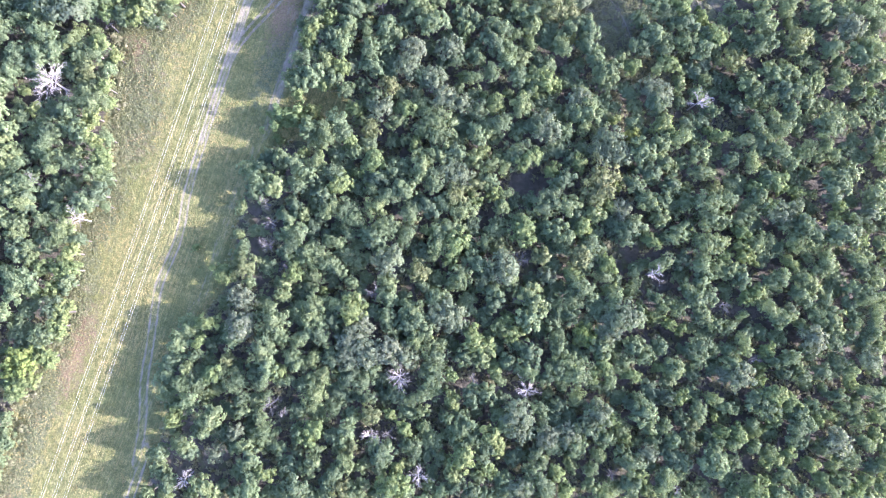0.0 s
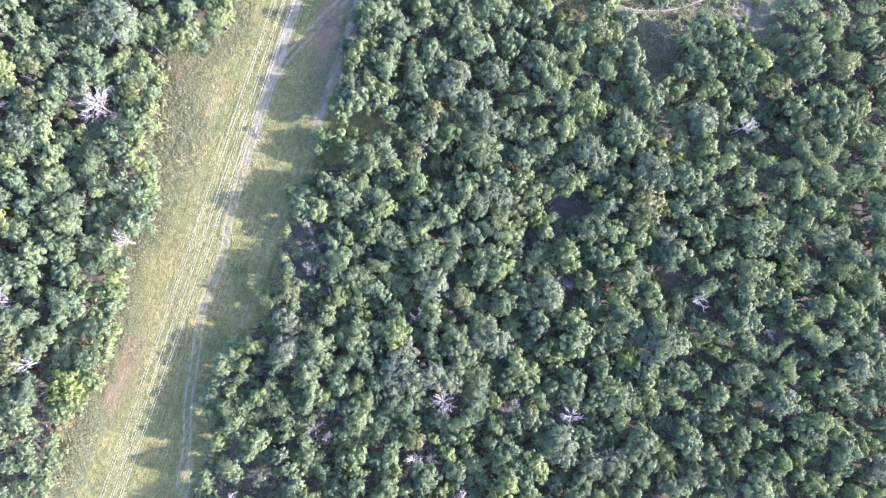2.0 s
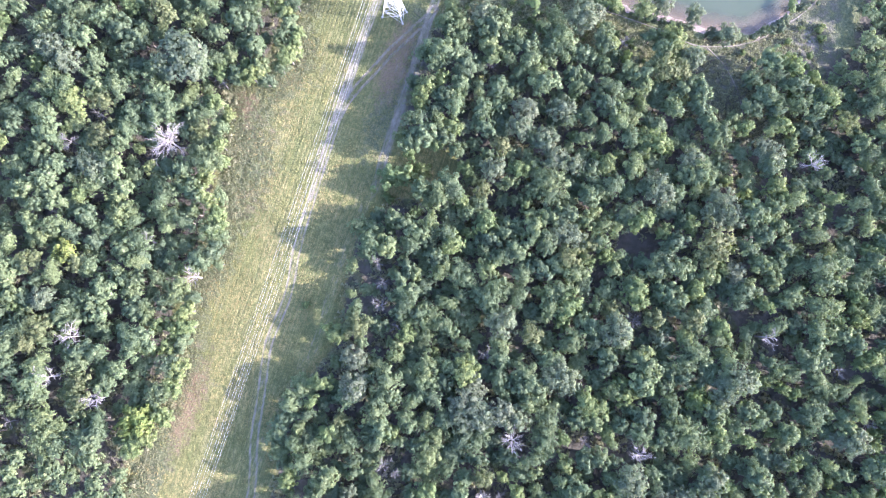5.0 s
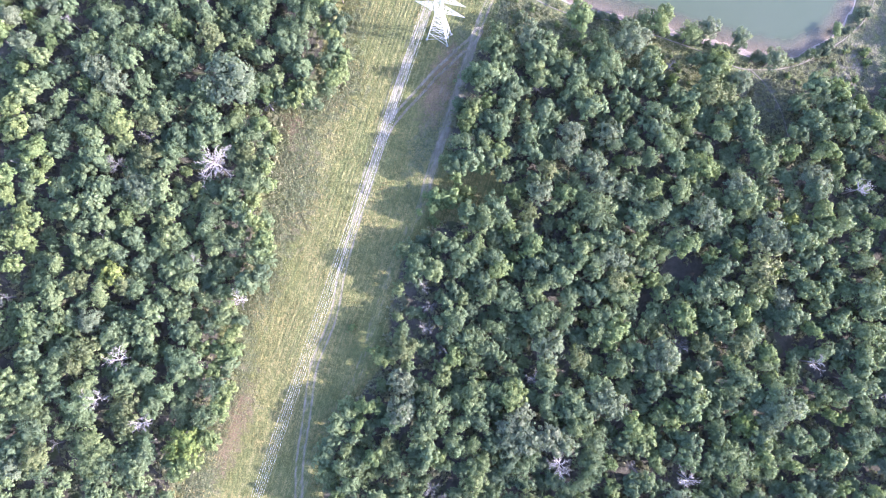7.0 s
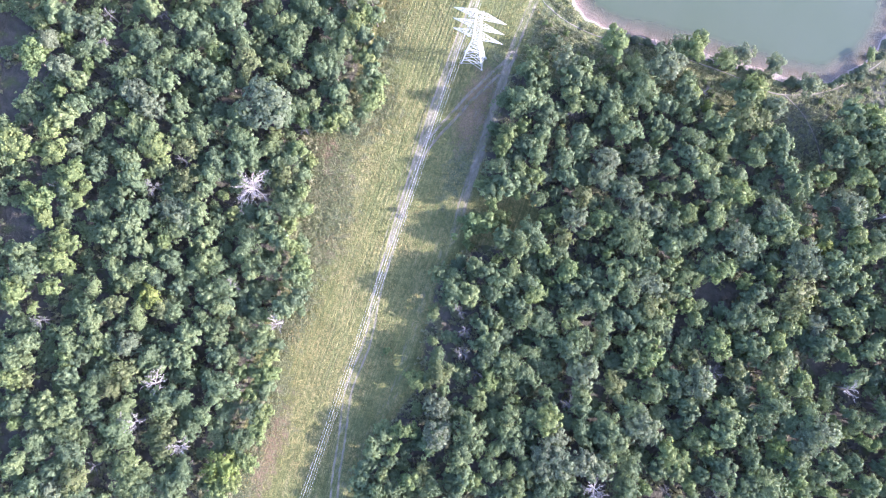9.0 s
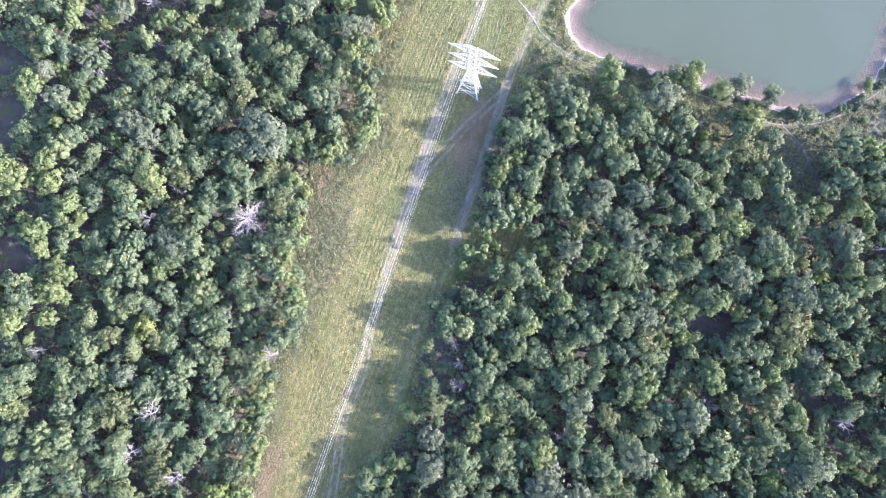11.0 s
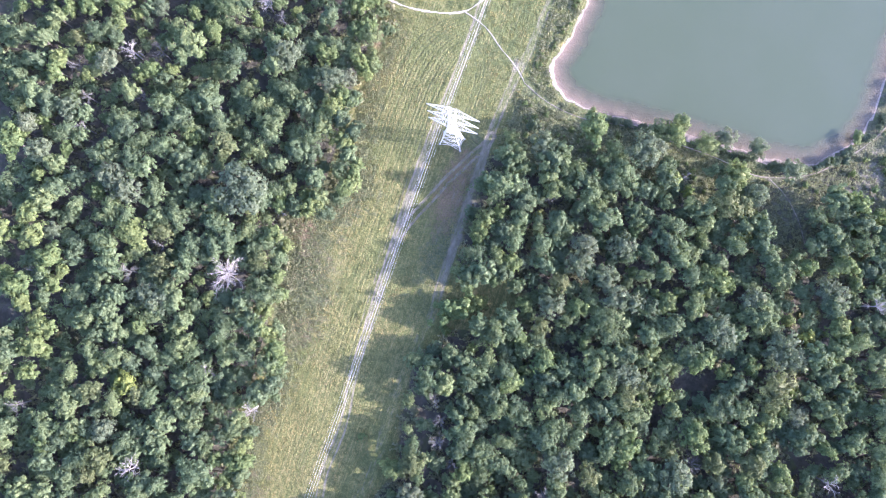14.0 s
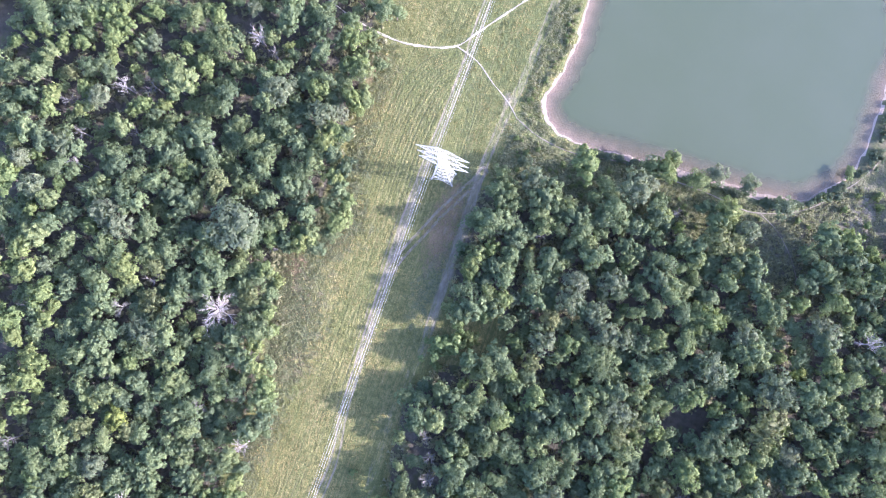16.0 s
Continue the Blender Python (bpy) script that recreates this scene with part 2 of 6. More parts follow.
FOOTPATHS = [
    smooth_line([(-60, 42), (-44, 36), (-37.9, 34.3), (-27.1, 32.9), (-17.4, 34.2), (-10.3, 37), (-6.6, 41.7), (-2.1, 48), (3.1, 55), (8, 62), (12, 76), (10, 100)]),
    smooth_line([(-10.3, 37), (-3.2, 34.6), (2.4, 30.6), (8.4, 26.7), (12.5, 23)]),
    smooth_line([(12.5, 23), (19.3, 20.3), (26.3, 19.1), (32.8, 19.2), (43.6, 21), (50.2, 20.9), (61.6, 20.8), (69.8, 20.5), (78.2, 19.5), (83.6, 20.1), (91.4, 23.1),
                 (96.7, 26.7), (101.5, 31.9), (106.1, 37.6), (110, 46), (111, 60), (112, 90)]),
    smooth_line([(83.6, 20.1), (89.4, 16.9), (95.3, 10.8), (98.6, 5.5)]),
]
TRACK_WEST = smooth_line([(-6, 110), (-6.4, 48.8), (-6.1, 33.3), (-6.3, 19.5), (-7, 4), (-7.2, -12), (-6.8, -25), (-6.3, -40), (-5.8, -54), (-4.9, -68.5), (-3, -82), (-3.4, -95.7),
                          (-0.9, -108), (1.6, -120.4), (5, -131.2), (6.6, -140.3), (8.3, -150), (9, -300)])
TRACK_EAST = smooth_line([(14, 110), (11, 40), (9.3, 23), (8.2, 7.1), (8.6, -7.9), (9, -23), (9, -36), (9.4, -47), (8, -57.7), (7.4, -73), (8.5, -90), (6, -105), (4.2, -122), (5.5, -135), (7.5, -150), (8, -300)])
TRACK_CROSS = smooth_line([(8.6, 6), (7.7, 2.8), (5.7, -0.7), (3.3, -5.4), (1, -9.9), (-1.2, -15.4), (-3.3, -20.1), (-5, -24.5), (-6, -28.2), (-6.4, -36)])
ARCS = [smooth_line([(-9.2 - 1.08 * k, -12), (-9.6 - 1.08 * k, 4), (-9.3 - 1.0 * k, 13 + 0.7 * k), (-8.3 - 0.7 * k, 21 + 0.8 * k), (-6.3 - 0.2 * k, 27 + 0.9 * k), (-4.5, 31 + 0.9 * k)]) for k in range(13)]
ARCS += [smooth_line([(-1 + 0.9 * k, -2), (-0.5 + 0.9 * k, 12), (-1.5 + 0.8 * k, 22 + k), (-4.5, 27 + 1.2 * k)]) for k in range(4)]


def along(line, y):
    pts = sorted((b, a) for a, b in line)
    return np.interp(y, [p[0] for p in pts], [p[1] for p in pts])


# open spots in the woods: x, y, radius
GLADES = [(-133, -2, 5), (20.8, -38, 6.5), (92, 12, 8), (94, 4, 5), (104, 22, 6), (22.8, -133.7, 2), (42.7, -128.8, 2.7), (68.2, -107.6, 2), (157.1, -91.2, 1.7), (131.5, -19.3, 1.7), (149.5, -37, 1.7), (170.1, -35.9, 2), (143.3, 19.7, 2), (152.5, 10.1, 2.3), (149.5, 3.2, 1.7), (164, -2, 2.3), (163.2, 7, 2), (174.2, -21.6, 1.4), (123.9, 1.4, 1.7), (115.2, 25.6, 1.7), (79.7, -113.9, 1.7), (97.5, -111.2, 1.4), (160.3, -58.3, 1.4), (145.6, -100.2, 1.4), (-96.9, 12.3, 1.7), (-68.4, 24, 2.8), (-88.6, 13.5, 2), (-133.6, 3.1, 3.4), (-48.5, 17, 1.7), (-41.5, 21.2, 1.7)]

# darker gaps between the crowns
GAPS = [(-126, -34.3, 6.2), (-117.6, -46.8, 6.2), (-118.1, -53.8, 5.4), (-103.4, -83.7, 6.2), (-84.7, -74.2, 3.1), (-96.3, -107.3, 3.4), (-84.9, -137.5, 3.4), (-53.6, -64.7, 2), (-32.5, -118.4, 2.8), (-29.3, -109.8, 1.8),
        (-59.7, -83.2, 1.8), (-52.2, -123.8, 1.8), (-54.8, -137.9, 2.5), (-97.6, -24.4, 2.5), (-41.8, -34, 2.2), (-57.2, -1.4, 2.5), (-62.4, -7.8, 1.8), (53.5, -87.8, 2.3), (60, -73.7, 1.7), (65.8, -66.9, 3.1),
        (69.5, -12.8, 2), (79.6, -39.7, 3.4), (84.6, -37.9, 2.8), (72.7, -50.9, 2.2), (112.7, -49, 3.4), (123.5, -53.2, 2.8), (85.9, -8, 2), (89.2, -26.6, 2.8), (96.6, -27.2, 1.8), (87.6, -59.3, 2),
        (108, -11.8, 1.5), (94.4, 6.7, 4), (94.9, 16.1, 3.7), (26.3, -35.3, 3.7), (18.6, -46.2, 2.8), (19.9, -79.7, 2.3), (21.9, -84.1, 1.8), (18.2, -105.5, 1.8), (36.7, -41.9, 1.4), (13.5, -69.1, 1.8),
        (89.3, 18.4, 2.8), (37.7, 14.9, 2.2), (32, 12.1, 2.2)]


def wooded(x, y):
    west = x < along(EDGE_WEST, y) + 0.5
    bank = np.interp(x, [p[0] for p in BANK_WOOD[:-1]], [p[1] for p in BANK_WOOD[:-1]])
    east = (x > np.where(y > 13, 10, along(EDGE_EAST, y)) + 0.3) & ((y < bank) | (x > 125))
    ok = west | east
    for gx, gy, gr in GLADES + GAPS:
        ok &= np.hypot(x - gx, y - gy) > gr
    return ok & (FOOT_CLEAR(x, y) > 1.6)


def FOOT_CLEAR(x, y):
    d = np.full(np.shape(x), 1e9)
    for line in FOOTPATHS:
        d = np.minimum(d, line_distance(x, y, line))
    return d


def height(x, y):
    """The lie of the land; the pond's bowl is cut into it."""
    z = 0.12 * np.sin(x * 0.31 + 1.3 * np.sin(y * 0.17)) * np.cos(y * 0.23) + 0.05 * np.sin(x * 1.9 + y * 0.7) * np.sin(y * 1.3)
    d = line_distance(x, y, SHORE + SHORE[:1])
    ins = inside(x, y, SHORE)
    shelf = -0.4 - np.minimum(d * 0.16, 2.6)
    bank = -0.4 + 0.4 * np.clip(d / 2.2, 0, 1) ** 0.7
    near = np.clip((d - 2.0) / 4.0, 0, 1)
    return np.where(ins, shelf, bank + z * near)


def ruts(x, y, line, gauge, width):
    d = line_distance(x, y, line)
    return np.exp(-(((d - gauge / 2) / width) ** 2))


def scored(x, y):
    """The mower's lines beside the west track, bent where it turns; their dark tone is partly the ridges' shade put
    into the grass colour.
    """
    cut = np.zeros_like(x)
    near = (x > -30) & (x < 4) & (y > -16) & (y < 48)
    px, py = x[near], y[near]
    best = np.zeros_like(px)
    for k, arc in enumerate(ARCS):
        best = np.maximum(best, (0.95 - 0.13 * (k % 3)) * np.exp(-((line_distance(px, py, arc) / 0.27) ** 2)))
    cut[near] = best * np.interp(py, [-16, -4, 38, 46], [0, 1, 0.8, 0])
    u = along(TRACK_WEST, y) - x
    lanes = (0.5 + 0.5 * np.cos((u + 0.25 * np.sin(y * 0.09)) * 2 * np.pi / 1.15)) ** 3
    fade = np.interp(u, [1.2, 2.2, 9, 14], [0, 1, 0.85, 0]) * np.interp(y, [-150, -110, -12, -2], [0.3, 1, 1, 0])
    return np.maximum(cut, 0.75 * lanes * fade * (0.65 + 0.35 * np.sin(y * 0.11 + np.floor(u / 1.15) * 2.1)))


def build_ground():
    xs = np.unique(np.r_[-3000, -1500, -700, -400, np.arange(-260, -140, 12), np.arange(-140, -44, 4.0), np.arange(-44, -25, 0.8), np.arange(-25, -14, 0.35), np.arange(-14, 14, 0.25),
                         np.arange(14, 112, 1.0), np.arange(112, 204, 4.0), np.arange(210, 300, 12), 400, 700, 1500, 3000])
    ys = np.unique(np.r_[-3000, -1500, -700, -400, np.arange(-260, -168, 12), np.arange(-168, 70, 0.55), np.arange(70, 110, 1.5), np.arange(115, 300, 15), 400, 700, 1500, 3000])
    X, Y = np.meshgrid(xs, ys)
    x, y = X.ravel(), Y.ravel()
    z = height(x, y)
    open_part = (x > along(EDGE_WEST, y)) & (x < 40)
    worn = np.maximum.reduce([0.8 * ruts(x, y, TRACK_WEST, 1.8, 0.42), np.interp(y, [-70, -40, -30], [0.28, 0.45, 0.66]) * np.exp(-(line_distance(x, y, TRACK_WEST) / 1.6) ** 2) * np.interp(y, [-10, 20], [1, 0.55]),
                              0.8 * ruts(x, y, TRACK_EAST, 1.8, 0.5) * np.interp(y, [-75, -50, -36, 0, 30], [0.5, 0.45, 1, 1, 0.7]), np.interp(y, [-60, -44, -32, 0, 8], [0.36, 0.45, 0.78, 0.78, 0.45]) * np.exp(-(line_distance(x, y, TRACK_EAST) / 2.1) ** 2), 1.8 * ruts(x, y, TRACK_CROSS, 1.8, 0.34) * np.interp(y, [-34, -24], [0, 1])])
    u = along(TRACK_WEST, y) - x
    braid = np.exp(-((u - 0.4) / 2.9) ** 2) * (0.62 + 0.3 * np.cos(2 * np.pi * u / 1.05)) * np.interp(y, [-125, -95, -62, -48, -22, -6, 12], [0.4, 0.5, 0.62, 0.9, 0.95, 0.6, 0.35])
    worn = np.maximum(worn, braid)
    z -= 0.10 * worn * open_part
    cut = scored(x, y)
    z -= 0.1 * cut
    worn = np.maximum(worn, 0.34 * np.exp(-((x - 5.0) / 3.8) ** 2) * np.interp(y, [-40, -28, 0, 5], [0, 1, 1, 0]))
    worn = np.maximum(worn, 0.9 * np.exp(-((x - 8.6) / 1.8) ** 2 - ((y - 27) / 2.6) ** 2))
    dshore = line_distance(x, y, SHORE + SHORE[:1])
    ins = inside(x, y, SHORE)
    beach = np.interp(y, [20, 24, 27, 34, 45, 62, 100], [0.3, 0.7, 2.2, 0.7, 0.4, 0.4, 0.4]) * np.clip((42 - x) / 16, 0.12, 1) * (0.85 + 0.3 * np.sin(y * 0.9 + 1.1 * np.sin(x * 0.5)))
    sand = np.clip(1.2 - dshore / np.where(ins, 0.5, beach), 0, 1)
    sand *= np.where(x < 60, np.clip((44 - x) / 10, 0, 1), 0.45 * np.clip((x - 92) / 8, 0, 1) * (y < 46))
    # South bed is mud darkened further, for the shade of the overgrown bank
    mud_and_shade = np.where(ins, np.clip(dshore / np.where(x < 42, 6.5, 3.5) + np.interp(x, [34, 46, 84, 96], [0.02, 0.55, 0.55, 0.2]), 0, 1), np.where((dshore < 1.5) & (x > 43) & (x < 99), 0.62, 0))
    west = along(EDGE_WEST, y)
    heath = np.clip(1.15 - np.abs(x - west - 3) / np.interp(y, [-150, -110, -72, -60, -28, -12, 8], [7, 8, 6, 12, 15, 8, 5]), 0, 1) * np.interp(y, [-150, -120, -90, -20, 0, 60], [0.9, 1, 0.7, 1, 0.45, 0.25])
    heath = np.maximum(heath, 0.75 * np.exp(-((x - 5) / 4.5) ** 2) * np.interp(y, [-60, -42, -30, 4, 10], [0, 0.5, 1, 1, 0]))
    bank = np.interp(x, [p[0] for p in BANK_WOOD[:-1]], [p[1] for p in BANK_WOOD[:-1]])
    wood = np.maximum(np.clip((west - x - 2) / 3, 0, 1), np.where((y < bank) | (x > 122), np.clip((x - along(EDGE_EAST, np.minimum(y, 13))) / 3 + 0.3, 0, 1), 0))
    # Glade darkened with litter colour, for the shade of trees east of it
    wood = np.where(np.hypot(x - 91, y - 11) < 11, 0.5, wood)
    wood = np.where(np.hypot(x - 22, y + 38) < 9, 0.12, wood)
    bare = 0.75 * np.exp(-((x - 110) / 5) ** 2 - ((y - 31) / 8) ** 2) + 0.75 * np.exp(-((x - 106) / 9) ** 2 - ((y - 22) / 3) ** 2)
    lush = np.interp(y, [-25, 0, 25], [0.1, 0.45, 0.9]) * np.interp(x, [-20, -4], [0.6, 1])
    glade = (x > 82) & (y > -2) & (y < 70) & ~ins
    heath = np.where((x > 12) & (x < 84) & (y > 0) & (y < 24) & ~ins, 0.55, np.where(glade, 0.35, heath))
    # Heath and litter tones here paint the trees' shade, besides scrub and grass
    wood = np.where(glade & (x < 120), 0.5, wood)
    lush = np.where(glade, 1.0, lush)
    heath = np.where(glade, 0.7, heath)
    bracken = sum(k * np.exp(-((x - a) / p) ** 2 - ((y - b) / q) ** 2) for a, b, p, q, k in ((-17.5, -118, 4, 17, 0.75), (-32, -36, 4, 4, 0.9), (-31, 22, 3, 4, 0.9), (3.5, -12, 5, 14, 0.95), (-20, -62, 6, 9, 0.4), (-24, -42, 6, 7, 0.35)))
    n, k = len(xs), len(ys)
    idx = np.arange(n * k).reshape(k, n)
    faces = np.stack([idx[:-1, :-1], idx[:-1, 1:], idx[1:, 1:], idx[1:, :-1]], -1).reshape(-1, 4)
    me = bpy.data.meshes.new("ground")
    me.from_pydata(np.stack([x, y, z], 1).tolist(), [], faces.tolist())
    for name, cols in (("cover", (np.maximum(worn * open_part, bare), np.zeros_like(x), sand)), ("veg", (heath, wood, mud_and_shade)), ("lush", (lush, bracken, cut))):
        a = me.attributes.new(name, "FLOAT_COLOR", "POINT")
        a.data.foreach_set("color", np.stack([*cols, np.ones_like(x)], 1).astype(np.float32).ravel())
    me.materials.append(GROUND)
    me.shade_smooth()
    tagged(new("ground", me), "grassy ride with worn tracks, sandy paths and woodland litter", "ground", kind="structure")


build_ground()


def build_water():
    xs, ys = np.arange(14, 113, 0.9), np.arange(17, 112, 0.9)
    X, Y = np.meshgrid(xs, ys)
    x, y = X.ravel(), Y.ravel()
    d = line_distance(x, y, SHORE + SHORE[:1])
    ins = inside(x, y, SHORE)
    keep = ins | (d < 1.6)
    n, k = len(xs), len(ys)
    idx = np.arange(n * k).reshape(k, n)
    f = np.stack([idx[:-1, :-1], idx[:-1, 1:], idx[1:, 1:], idx[1:, :-1]], -1).reshape(-1, 4)
    f = f[keep[f].all(1)]
    used = np.unique(f)
    remap = np.zeros(n * k, int)
    remap[used] = np.arange(len(used))
    me = bpy.data.meshes.new("water")
    me.from_pydata(np.stack([x[used], y[used], np.full(len(used), -0.42)], 1).tolist(), [], remap[f].tolist())
    depth = np.where(ins, np.clip(d / 12.0, 0, 1), 0.0)[used]
    a = me.attributes.new("depth", "FLOAT_COLOR", "POINT")
    a.data.foreach_set("color", np.stack([depth, depth, depth, np.ones_like(depth)], 1).astype(np.float32).ravel())
    me.materials.append(WATER)
    me.shade_smooth()
    tagged(new("water", me), "still murky green pond water with shallow pinkish margins", "pond", kind="structure")


build_water()


def footpath_material(name, a, b):
    m = Mat(name)
    n, f = m.noise(0.8, 5, 0.65), m.noise(5.0, 4, 0.6)
    return m.done(m.mix(m.ramp(n, 0.3, 0.7), a, b), 0.95, f, 0.5, 0.05, spec=0.1)


def build_footpaths():
    pale = footpath_material("pale_trodden_sand", (0.25, 0.22, 0.18), (0.36, 0.32, 0.27))
    dull = footpath_material("trodden_earth", (0.15, 0.132, 0.105), (0.25, 0.22, 0.185))
    says = ("pale trodden sandy path curving across the ride", "pale sandy path branching towards the pond", "narrow earthen path along the pond's bank", "faint narrow path leading into the glade")
    for i, (line, half, mat) in enumerate(zip(FOOTPATHS, (0.27, 0.17, 0.15, 0.1), (pale, pale, dull, dull))):
        p = np.array(smooth_line(line[::2] + line[-1:], 0.5))
        d = np.gradient(p, axis=0)
        d /= np.linalg.norm(d, axis=1)[:, None] + 1e-9
        side = np.stack([-d[:, 1], d[:, 0]], 1)
        w = half * (1 + 0.25 * np.sin(np.arange(len(p)) * 0.37) + 0.22 * rng.normal(size=(2, len(p))))
        cols = [p + side * (w[0] * k)[:, None] if k > 0 else p + side * (w[1] * k)[:, None] for k in (-1, -0.4, 0.4, 1)]
        verts = [(x, y, z + rise) for c, rise in zip(cols, (0.0, 0.05, 0.05, 0.0)) for (x, y), z in zip(c, height(c[:, 0], c[:, 1]) + 0.05)]
        n = len(p)
        faces = [(k * n + j, k * n + j + 1, (k + 1) * n + j + 1, (k + 1) * n + j) for k in range(3) for j in range(n - 1)]
        ob = mesh_object("footpath", verts, [f[::-1] for f in faces], mat, smooth=True)
        tagged(ob, says[i], "path", kind="structure")


build_footpaths()


# ---------- pylon and conductors ----------
TOWER = Vector((-1.2, 0.9, 0.0))
ARM_LEVELS = (27.6, 22.0, 16.5)


def build_tower():
    root = tagged(new("pylon"), "tall galvanised lattice pylon with three pairs of cross-arms", "pylon")
    root.location = TOWER

    def half(z):
        return np.interp(z, [0, 14.6, 28.6], [3.0, 0.85, 0.72])

    def deep(z):
        return np.interp(z, [0, 14.6, 28.6], [1.75, 0.8, 0.7])

    def corner(i, z):
        sx, sy = ((-1, -1), (1, -1), (1, 1), (-1, 1))[i]
        return Vector((sx * half(z), sy * deep(z), z))

    for i in range(4):
        s = Soup()
        s.tube([corner(i, -0.3), corner(i, 14.6), corner(i, 28.6)], [0.12, 0.10, 0.085], 4)
        s.make("leg", STEEL, root)
        f = Soup()
        c = corner(i, 0)
        f.tube([c + Vector((0, 0, -0.5)), c + Vector((0, 0, 0.25)), c + Vector((0, 0, 0.35))], [0.34, 0.3, 0.24], 8)
        f.make("footing", CONCRETE, root, "weathered concrete footing")
    levels = [0, 3.8, 7.1, 10, 12.5, 14.6, 16.5, 19.2, 22.0, 24.8, 27.6, 28.6]
    for i in range(4):
        s = Soup()
        j = (i + 1) % 4
        for a, b in zip(levels[:-1], levels[1:]):
            w = 0.05 if a < 14.6 else 0.042
            s.bar(corner(i, a), corner(j, b), w)
            s.bar(corner(j, a), corner(i, b), w)
            s.bar(corner(i, b), corner(j, b), w)
            if a < 10:
                mid = (corner(i, b) + corner(j, b)) / 2
                s.bar(mid, (corner(i, a) + corner(i, b)) / 2, 0.05)
                s.bar(mid, (corner(j, a) + corner(j, b)) / 2, 0.05)
        s.make("bracing", STEEL, root)
    cap = Soup()
    for sx in (-1, 1):
        cap.bar((sx * 0.75, -0.7, 28.6), (sx * 1.4, 0, 29.6), 0.05)
        cap.bar((sx * 0.75, 0.7, 28.6), (sx * 1.4, 0, 29.6), 0.05)
        cap.bar((-sx * 0.75, 0, 28.6), (sx * 1.4, 0, 29.6), 0.05)
    cap.make("earth_wire_peak", STEEL, root)
    for z in ARM_LEVELS:
        for side in (-1, 1):
            s = Soup()
            tip = Vector((side * 6.6 + 0.2, 0, z + 0.1))
            b = [Vector((side * half(z), sy * deep(z), z)) for sy in (-1, 1)]
            t = [Vector((side * half(z + 1.5), sy * deep(z + 1.5), z + 1.5)) for sy in (-1, 1)]
            for q in b + t:
                s.bar(q, tip, 0.052)
            n = 6
            for k in range(n):
                u, v = k / n, (k + 1) / n
                for a, c in ((b[0], b[1]), (t[0], t[1]), (b[0], t[0]), (b[1], t[1])):
                    s.bar(a.lerp(tip, u), c.lerp(tip, v), 0.026)
                    s.bar(a.lerp(tip, u), c.lerp(tip, u), 0.026)
            s.make("cross_arm", STEEL, root)
    return root


def concrete_material():
    m = Mat("weathered_concrete")
    n = m.noise(3.0, 5, 0.65)
    return m.done(m.mix(n, (0.30, 0.29, 0.27), (0.46, 0.44, 0.41)), 0.9, n, 0.3, 0.02)


def plain(name, colour, rough, metal=0.0):
    m = Mat(name)
    n = m.noise(1.5, 4, 0.6)
    return m.done(m.mix(n, tuple(0.85 * c for c in colour), colour), rough, metal=metal)


CONCRETE = concrete_material()
ALUMINIUM = plain("aluminium_conductor", (0.46, 0.45, 0.44), 0.5, 0.2)
GLASS_DISC = plain("insulator_glass", (0.45, 0.55, 0.52), 0.25)
build_tower()
WIRE_X = -3.5


def build_wires():
    for z in ARM_LEVELS:
        string = tagged(new("insulator_string"), "hanging string of pale glass insulator discs under a cross-arm", "insulator", group="insulator strings of the pylon")
        string.location = (WIRE_X, TOWER.y, z)
        s = Soup()
        s.bar((0, 0, 0.05), (0, 0, -2.0), 0.03)
        s.make("rod", STEEL, string)
        for k in range(8):
            d = Soup()
            h = -0.3 - k * 0.2
            d.tube([(0, 0, h + 0.06), (0, 0, h + 0.02), (0, 0, h - 0.04), (0, 0, h - 0.06)], [0.05, 0.13, 0.15, 0.05], 8)
            d.make("disc", GLASS_DISC, string)
        y = Soup()
        y.bar((-0.32, 0, -2.0), (0.32, 0, -2.0), 0.05)
        y.make("yoke", STEEL, string)
        for side in (-0.28, 0.28):
            pts = [(WIRE_X + side, v, z - 2.0 - 5.4 + 2.11e-4 * (abs(v - TOWER.y) - 160) ** 2) for v in np.arange(TOWER.y - 320, TOWER.y + 321, 8.0)]
            c = Soup()
            c.tube(pts, [0.016] * len(pts), 5)
            tagged(c.make("conductor", ALUMINIUM), "pale stranded aluminium conductor strung along the ride", "power cable", group="conductors")


build_wires()


